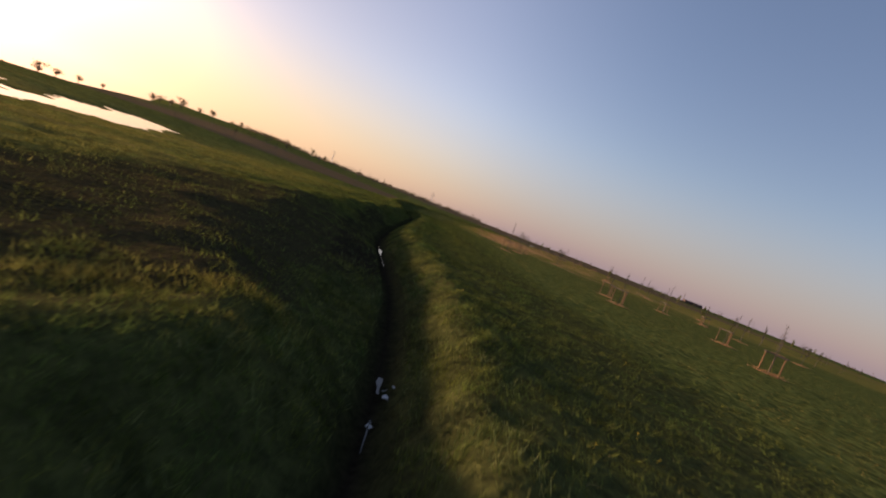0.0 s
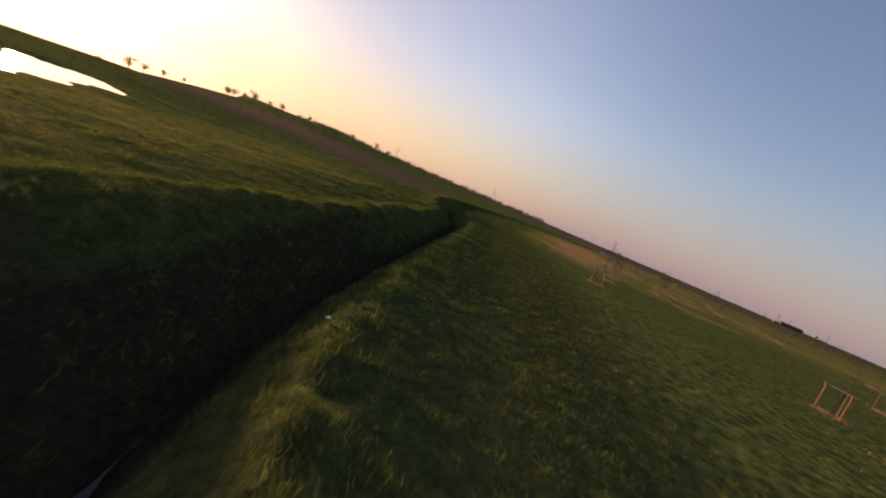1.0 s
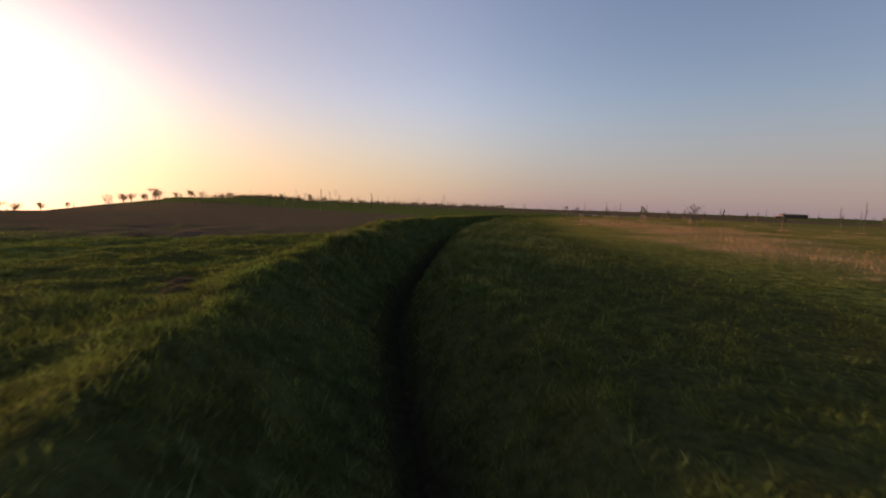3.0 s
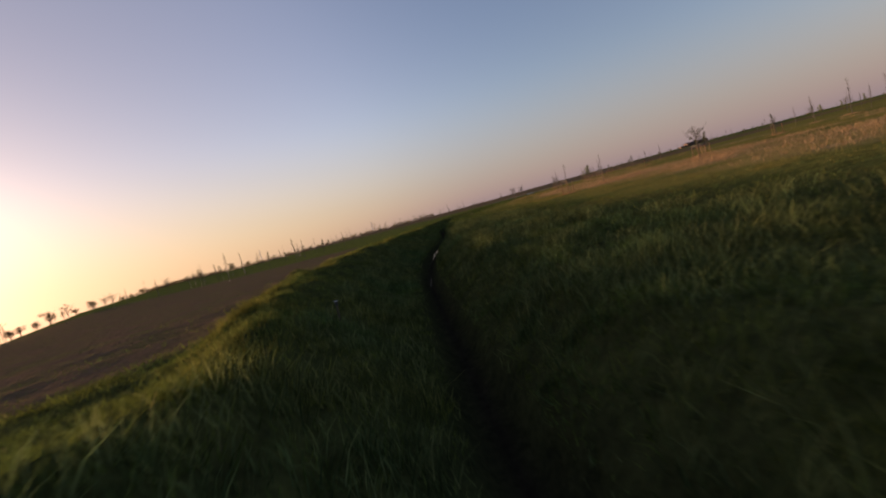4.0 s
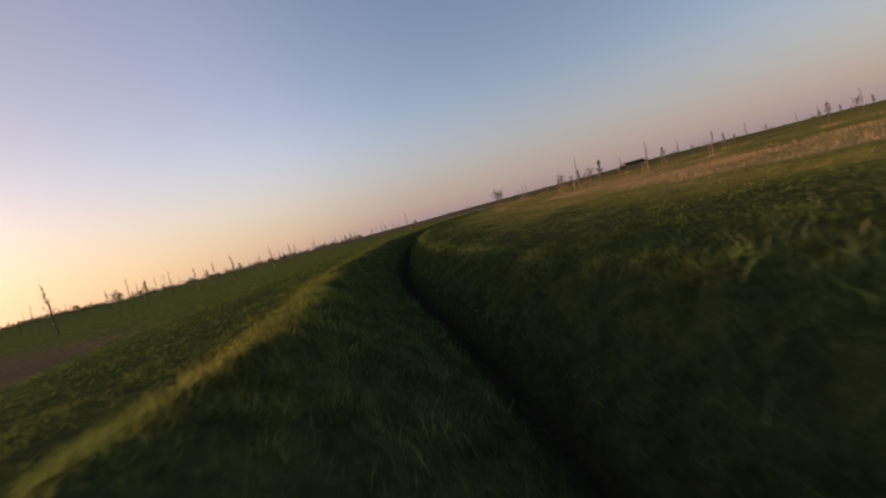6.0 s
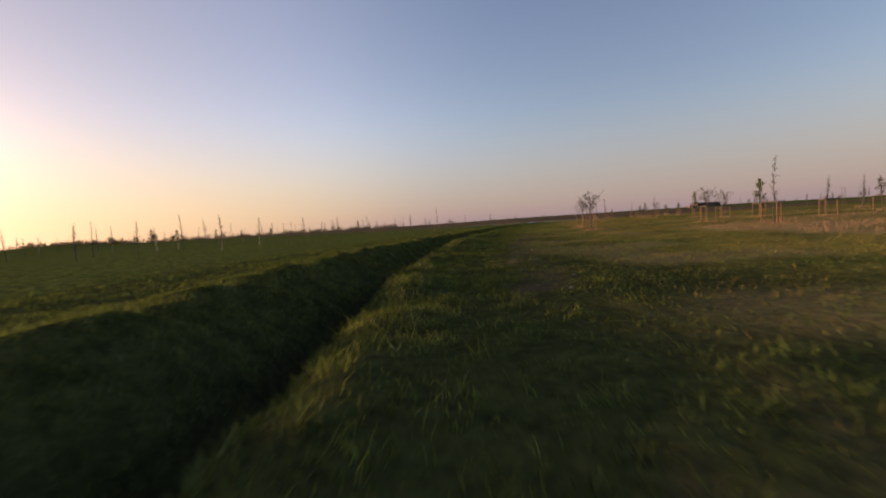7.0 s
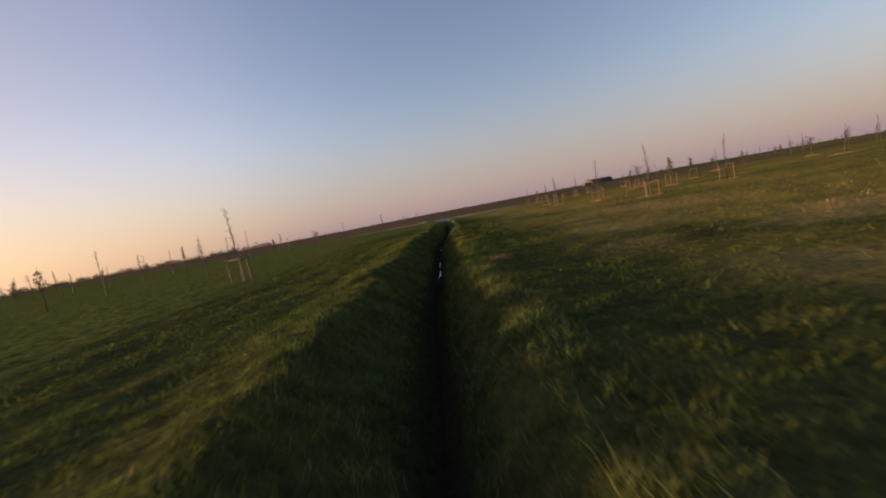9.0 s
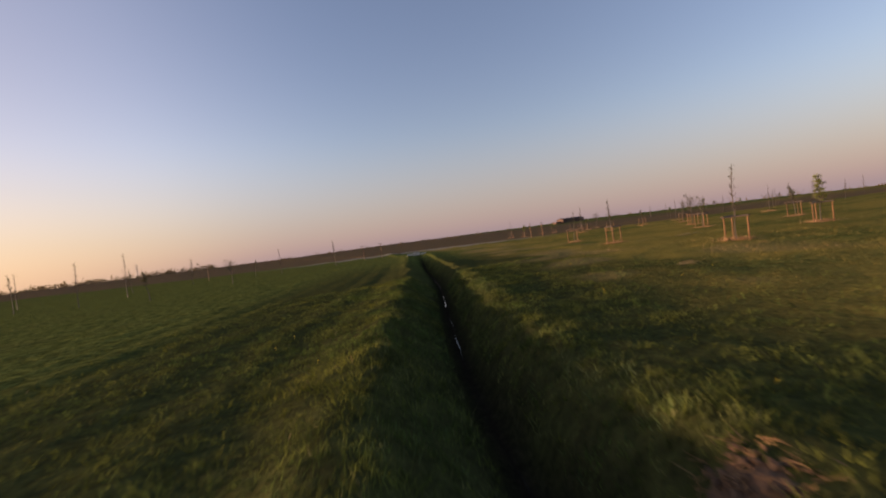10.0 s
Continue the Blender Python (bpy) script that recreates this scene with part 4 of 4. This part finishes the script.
def pylon(x, y, h):
    root = new("pylon")
    steel = mottled("galvanised_steel", (0.18, 0.18, 0.18), (0.30, 0.30, 0.30), 0.5, 0.5, 0.01, 0.6)
    bm = bmesh.new()
    w = h * 0.075
    for sx in (-1, 1):
        for sy in (-1, 1):
            tube(bm, [(sx * w, sy * w, -1), (sx * w * 0.4, sy * w * 0.4, h * 0.6), (0, 0, h)], [0.5, 0.4, 0.3], 4)
    for k in range(8):
        z0, z1 = h * 0.1 * k, h * 0.1 * (k + 1)
        a, b = w * (1 - z0 / h), w * (1 - z1 / h)
        for s in (-1, 1):
            tube(bm, [(-a, s * a, z0), (b, s * b, z1)], [0.2, 0.2], 4)
            tube(bm, [(a, s * a, z0), (-b, s * b, z1)], [0.2, 0.2], 4)
    part("tower", bm, steel, root)
    for z, arm in ((0.62, 0.17), (0.76, 0.2), (0.9, 0.13)):
        bm = bmesh.new()
        tube(bm, [(-arm * h, 0, z * h), (0, 0, z * h + h * 0.03), (arm * h, 0, z * h)], [0.25, 0.6, 0.25], 4)
        part("crossarm", bm, steel, root)
    root.matrix_basis = Matrix.Translation((x, y, ground_z(x, y)))
    return tagged(root, "distant steel lattice power pylon against the evening sky", "pylon")


pylon(-725, 2326, 72)
pylon(-126, 1962, 48)


def barn():
    root = new("barn")
    walls = mottled("dark_stained_boards", (0.07, 0.042, 0.033), (0.13, 0.083, 0.062), 0.7)
    tiles = mottled("dull_roof_sheet", (0.07, 0.040, 0.033), (0.12, 0.072, 0.058), 0.4, 1.0)
    doors = mottled("barn_door_boards", (0.06, 0.045, 0.035), (0.10, 0.08, 0.06), 1.0)
    L, W, H = 18.0, 9.0, 2.6
    for s in (-1, 1):
        bm = bmesh.new()
        box(bm, (L, 0.25, H + 0.4), Matrix.Translation((0, s * W / 2, H / 2 - 0.2)))
        part("wall", bm, walls, root)
    for s in (-1, 1):
        bm = bmesh.new()
        c = [bm.verts.new(p) for p in ((s * L / 2, -W / 2 + 0.13, -0.4), (s * L / 2, W / 2 - 0.13, -0.4), (s * L / 2, W / 2 - 0.13, H), (s * L / 2, 0, H + 1.0), (s * L / 2, -W / 2 + 0.13, H))]
        out = bmesh.ops.extrude_face_region(bm, geom=[bm.faces.new(c)])
        bmesh.ops.translate(bm, vec=(-s * 0.25, 0, 0), verts=[g for g in out["geom"] if isinstance(g, bmesh.types.BMVert)])
        bmesh.ops.recalc_face_normals(bm, faces=bm.faces)
        part("gable_wall", bm, walls, root)
    slope = math.atan2(1.0, W / 2)
    for s in (-1, 1):
        bm = bmesh.new()
        box(bm, (L + 0.8, math.hypot(W / 2, 1.0) + 0.5, 0.14), Matrix.Translation((0, s * (W / 4 + 0.1), H + 0.56)) @ Matrix.Rotation(-s * slope, 4, "X"), 0.02)
        part("roof", bm, tiles, root)
    for k in (-5.5, 0.5, 6.0):
        bm = bmesh.new()
        box(bm, (3.0, 0.12, 2.3), Matrix.Translation((k, -W / 2 - 0.18, 1.15)), 0.02)
        part("door", bm, doors, root)
    bm = bmesh.new()
    box(bm, (5.0, 6.0, 1.7), Matrix.Translation((-L / 2 - 2.6, 0.5, 0.75)), 0.05)
    part("lean_to", bm, walls, root)
    root.matrix_basis = Matrix.Translation((277, 470.5, ground_z(277, 470.5) - 0.2)) @ Matrix.Rotation(math.atan2(-4.4, 18.7), 4, "Z")
    return tagged(root, "long low dark barn with a shallow roof at the field edge", "barn")


barn()


def perch_post(x, y, turn, tilt):
    root = new("perch_post")
    z = ground_z(x, y)
    bm = bmesh.new()
    tube(bm, [(0, 0, -0.3), (0.02, 0, 1.6), (0.0, 0.03, 3.1)], [0.07, 0.065, 0.055], 8)
    part("post", bm, MAT_STAKE, root)
    bm = bmesh.new()
    tube(bm, [(-0.35, 0, 0), (0.55, 0, 0.05)], [0.05, 0.045], 7)
    bm.transform(Matrix.Translation((0, 0.02, 3.08)) @ Matrix.Rotation(tilt, 4, "Y"))
    part("crossbar", bm, MAT_RAIL, root)
    root.matrix_basis = Matrix.Translation((x, y, z)) @ Matrix.Rotation(turn, 4, "Z")
    return tagged(root, "tall wooden perch post with a short crossbar on top", "post", "perch posts in the meadow")


for x, y, turn, tilt in ((56.9, 328.4, 2.9, 0.12), (60.5, 326.9, 3.0, -0.1), (90.1, 310.2, 0.5, 0.25), (90.6, 307.0, 0.2, -0.15), (26.6, 341.6, 2.6, 0.3)):
    perch_post(x, y, turn, tilt)


def marker_post():
    root = new("marker_post")
    bm = bmesh.new()
    tube(bm, [(0, 0, -0.3), (0.01, 0.0, 0.2), (0.03, 0.0, 0.42)], [0.024, 0.022, 0.020], 8)
    part("stake", bm, MAT_RAIL, root)
    bm = bmesh.new()
    box(bm, (0.06, 0.05, 0.12), Matrix.Translation((0.03, 0, 0.44)), 0.01)
    part("head", bm, mottled("dark_marker_paint", (0.03, 0.025, 0.02), (0.07, 0.06, 0.05), 8.0), root, "dark weathered marker head")
    bm = bmesh.new()
    box(bm, (0.064, 0.054, 0.02), Matrix.Translation((0.03, 0, 0.475)), 0.003)
    part("band", bm, mottled("white_reflector", (0.6, 0.6, 0.58), (0.75, 0.75, 0.72), 20.0), root, "small white band")
    root.matrix_basis = Matrix.Translation((-11.6, 97.0, ground_z(-11.6, 97.0)))
    return tagged(root, "short weathered marker post with a white band on the ditch bank", "post")


marker_post()


MAT_EARTH = mottled("crumbly_earth", (0.075, 0.046, 0.029), (0.20, 0.120, 0.070), 5.0, 0.95, 0.05)


def earth_mound(x, y, wide, high, seed):
    """A flattened heap of dug earth with loose clods and straw on it."""
    rnd = random.Random(seed)
    root = new("earth_mound")
    bm = bmesh.new()
    bmesh.ops.create_grid(bm, x_segments=34, y_segments=34, size=wide * 1.3)
    level = land(np.array([x + v.co.x for v in bm.verts]), np.array([y + v.co.y for v in bm.verts])) - ground_z(x, y)
    for v, lie in zip(bm.verts, level):
        r = v.co.length / wide * (1 + 0.5 * noise.noise(v.co * 3.0 + Vector((0, seed, 0))))
        rough = noise.noise(v.co * 4.0 + Vector((seed, 0, 0))) * 0.7 + noise.noise(v.co * 11.0) * 0.4
        v.co.z = high * (max(0.0, 1 - r * r) * (1 + rough)) + float(lie) - 0.03
    part("mound", bm, MAT_EARTH, root)
    bm = bmesh.new()
    for _ in range(70):
        a, r = rnd.uniform(0, math.tau), wide * rnd.random() ** 0.6 * 1.05
        px, py = r * math.cos(a), r * math.sin(a)
        s = rnd.uniform(0.015, 0.06)
        pz = high * max(0, 1 - (r / wide) ** 2) + ground_z(x + px, y + py) - ground_z(x, y)
        made = bmesh.ops.create_icosphere(bm, subdivisions=1, radius=s, matrix=Matrix.Translation((px, py, pz)) @ Matrix.Diagonal((1, rnd.uniform(0.6, 1.2), 0.7, 1)))["verts"]
        for v in made:
            v.co += Vector((rnd.gauss(0, 0.2), rnd.gauss(0, 0.2), rnd.gauss(0, 0.2))) * s
    tagged(part("clods", bm, MAT_EARTH, root), kind="stuff")
    bm = bmesh.new()
    for _ in range(150):
        a, r = rnd.uniform(0, math.tau), wide * rnd.random() ** 0.5 * 1.25
        px, py = r * math.cos(a), r * math.sin(a)
        pz = high * max(0, 1 - (r / wide) ** 2) + 0.02 + ground_z(x + px, y + py) - ground_z(x, y)
        b, n = rnd.uniform(0, math.tau), rnd.uniform(0.08, 0.22)
        tube(bm, [(px, py, pz), (px + n * math.cos(b), py + n * math.sin(b), pz + rnd.uniform(-0.01, 0.07))], [0.004, 0.002], 3, False)
    tagged(part("straw", bm, MAT_STRAW, root), kind="stuff")
    root.matrix_basis = Matrix.Translation((x, y, ground_z(x, y)))
    return tagged(root, "low heap of crumbly brown earth and straw on the ditch bank", "earth mound")


for place in MOUNDS:
    earth_mound(*place)
for x, y, wide, high, seed in ((-12.1, 71.9, 0.34, 0.16, 11), (-11.3, 70.6, 0.22, 0.10, 12), (-13.9, 80.7, 0.30, 0.14, 13), (-13.0, 79.2, 0.20, 0.10, 14), (-24.0, 92.0, 0.45, 0.20, 15), (-9.9, 60.8, 0.2, 0.09, 16)):
    tagged(earth_mound(x, y, wide, high, seed), "small dark molehill of loose earth in the pasture", "molehill", "molehills in the pasture")


def cut_grass_heap(x, y, wide, seed):
    """Pale withered grass left lying in a flat tangle."""
    rnd = random.Random(seed)
    bm = bmesh.new()
    for _ in range(150):
        a, r = rnd.uniform(0, math.tau), wide * abs(rnd.gauss(0, 0.5))
        px, py = 1.6 * r * math.cos(a), r * math.sin(a)
        pz = ground_z(x + px, y + py) - ground_z(x, y) + rnd.uniform(0.02, 0.16) * max(0.2, 1 - r / wide)
        b, n = rnd.uniform(0, math.tau), rnd.uniform(0.12, 0.34)
        tube(bm, [(px, py, pz), (px + n * 0.5 * math.cos(b), py + n * 0.5 * math.sin(b), pz + rnd.uniform(0.0, 0.05)), (px + n * math.cos(b), py + n * math.sin(b), pz - 0.02)], [0.006, 0.005, 0.003], 3, False)
    me = bpy.data.meshes.new("cut_grass_heap")
    bm.to_mesh(me)
    bm.free()
    me.materials.append(MAT_CUT)
    ob = new("cut_grass_heap", me)
    ob.matrix_basis = Matrix.Translation((x, y, ground_z(x, y)))
    return tagged(ob, "flat pale tangle of withered cut grass on the meadow", "cut grass", "heaps of cut grass", kind="stuff")


MAT_CUT = grass_material("withered_cut_grass", [(0.0, (0.168, 0.136, 0.065)), (0.6, (0.280, 0.231, 0.117)), (1.0, (0.364, 0.313, 0.182))])
for n, (x, y, wide) in enumerate(((41.1, 247.0, 0.35), (60.5, 258.1, 1.0), (6.6, 86.1, 0.9), (9.2, 88.5, 0.6), (4.6, 173.5, 0.45), (19.2, 170.5, 1.1), (21.4, 195.2, 0.5), (33.6, 209.5, 0.7))):
    cut_grass_heap(x, y, wide, 60 + n)


def field_stone(x, y, size, seed):
    rnd = random.Random(seed)
    bm = bmesh.new()
    bmesh.ops.create_icosphere(bm, subdivisions=2, radius=size)
    for v in bm.verts:
        v.co *= 1 + 0.35 * noise.noise(v.co / size * 1.3 + Vector((seed, 0, 0)))
        v.co.z *= 0.45
    me = bpy.data.meshes.new("stone")
    bm.to_mesh(me)
    bm.free()
    me.materials.append(MAT_STONE)
    ob = new("stone", me)
    ob.matrix_basis = Matrix.Translation((x, y, ground_z(x, y) + size * 0.1)) @ Matrix.Rotation(rnd.uniform(0, 6), 4, "Z")
    return tagged(ob, "pale flat field stone on the trodden strip", "stone", "stones on the trodden strip")


MAT_STONE = mottled("pale_field_stone", (0.11, 0.095, 0.075), (0.21, 0.185, 0.15), 7.0, 0.9, 0.01)
rnd = random.Random(52)
for n in range(26):
    y = rnd.uniform(148, 198)
    p = float(np.interp(y, [140, 160, 190, 205], [3.6, 4.2, 6.2, 7.6])) + rnd.gauss(0, 0.6)
    field_stone(float(centre(y)) + p, y, rnd.choice([0.03, 0.035, 0.04, 0.05, 0.07]), n)


def flower_patch():
    """Yellow dandelion heads scattered through the short grass."""
    rnd = random.Random(44)
    bm = bmesh.new()
    spots = [(1.15 + rnd.gauss(0, 0.12), 14.6 + rnd.gauss(0, 0.12)) for _ in range(7)]
    for _ in range(90):
        y = rnd.uniform(5, 255)
        spots.append((float(centre(y)) + rnd.choice([-1, 1]) * rnd.uniform(3.2, 11), y))
    for x, y in spots:
        z = ground_z(x, y) + rnd.uniform(0.06, 0.14)
        m = Matrix.Translation((x, y, z)) @ Euler((rnd.gauss(0, 0.3), rnd.gauss(0, 0.3), 0)).to_matrix().to_4x4()
        bmesh.ops.create_cone(bm, cap_ends=True, segments=8, radius1=0.009, radius2=0.017, depth=0.012, matrix=m)
        tube(bm, [m @ Vector((0, 0, -0.12)), m @ Vector((0, 0, -0.006))], [0.003, 0.003], 3, False)
    me = bpy.data.meshes.new("dandelions")
    bm.to_mesh(me)
    bm.free()
    me.materials.append(mottled("dandelion_yellow", (0.55, 0.36, 0.02), (0.75, 0.52, 0.04), 30.0, 0.7, 0.002))
    return tagged(new("dandelions", me), "small yellow dandelion flowers scattered in the grass", "flowers", kind="stuff")


flower_patch()


def scrap(x, y, size, seed):
    rnd = random.Random(seed)
    bm = bmesh.new()
    bmesh.ops.create_grid(bm, x_segments=5, y_segments=4, size=size)
    for v in bm.verts:
        v.co += Vector((rnd.gauss(0, size * 0.12), rnd.gauss(0, size * 0.12), abs(rnd.gauss(0, size * 0.3))))
    out = bmesh.ops.extrude_face_region(bm, geom=bm.faces[:])
    bmesh.ops.translate(bm, vec=(0, 0, 0.006), verts=[g for g in out["geom"] if isinstance(g, bmesh.types.BMVert)])
    me = bpy.data.meshes.new("litter_scrap")
    bm.to_mesh(me)
    bm.free()
    me.materials.append(MAT_SCRAP)
    ob = new("litter_scrap", me)
    ob.matrix_basis = Matrix.Translation((x, y, ground_z(x, y) + 0.05)) @ Matrix.Rotation(rnd.uniform(0, 6), 4, "Z")
    return tagged(ob, "crumpled white scrap of litter lying in the ditch", "litter", "white litter scraps")


MAT_SCRAP = mottled("dirty_white_plastic", (0.45, 0.44, 0.42), (0.72, 0.71, 0.69), 9.0, 0.5, 0.01)
for n, (x, y, size) in enumerate(((-0.05, 7.0, 0.05), (0.05, 8.0, 0.07), (-0.02, 8.4, 0.045), (0.12, 8.2, 0.03), (-3.1, 30.6, 0.06))):
    scrap(x, y, size, n)


def culvert():
    """A concrete pipe end in a low headwall where the ditch runs under the track."""
    root = new("culvert")
    concrete = mottled("weathered_concrete", (0.30, 0.28, 0.25), (0.52, 0.50, 0.46), 3.0, 0.9, 0.01)
    y = DITCH_END + 2.0
    x = float(centre(y))
    for k, (dx, w, h) in enumerate(((-1.2, 1.0, 0.42), (0.0, 1.3, 0.55), (1.25, 1.0, 0.36))):
        bm = bmesh.new()
        box(bm, (w, 0.35, h + 0.8), Matrix.Translation((dx, 0, (h - 0.8) / 2)) @ Matrix.Rotation(0.04 * (k - 1), 4, "Y"), 0.03)
        part("block", bm, concrete, root)
    bm = bmesh.new()
    tube(bm, [(0, -0.7, -0.45), (0, -0.15, -0.45)], [0.34, 0.34], 18, False)
    tube(bm, [(0, -0.15, -0.45), (0, -0.7, -0.45)], [0.28, 0.28], 18, False)
    part("pipe", bm, concrete, root)
    root.matrix_basis = Matrix.Translation((x, y, ground_z(x, y))) @ Matrix.Rotation(-0.5, 4, "Z")
    return tagged(root, "pale concrete culvert headwall where the ditch meets the track", "culvert")


culvert()
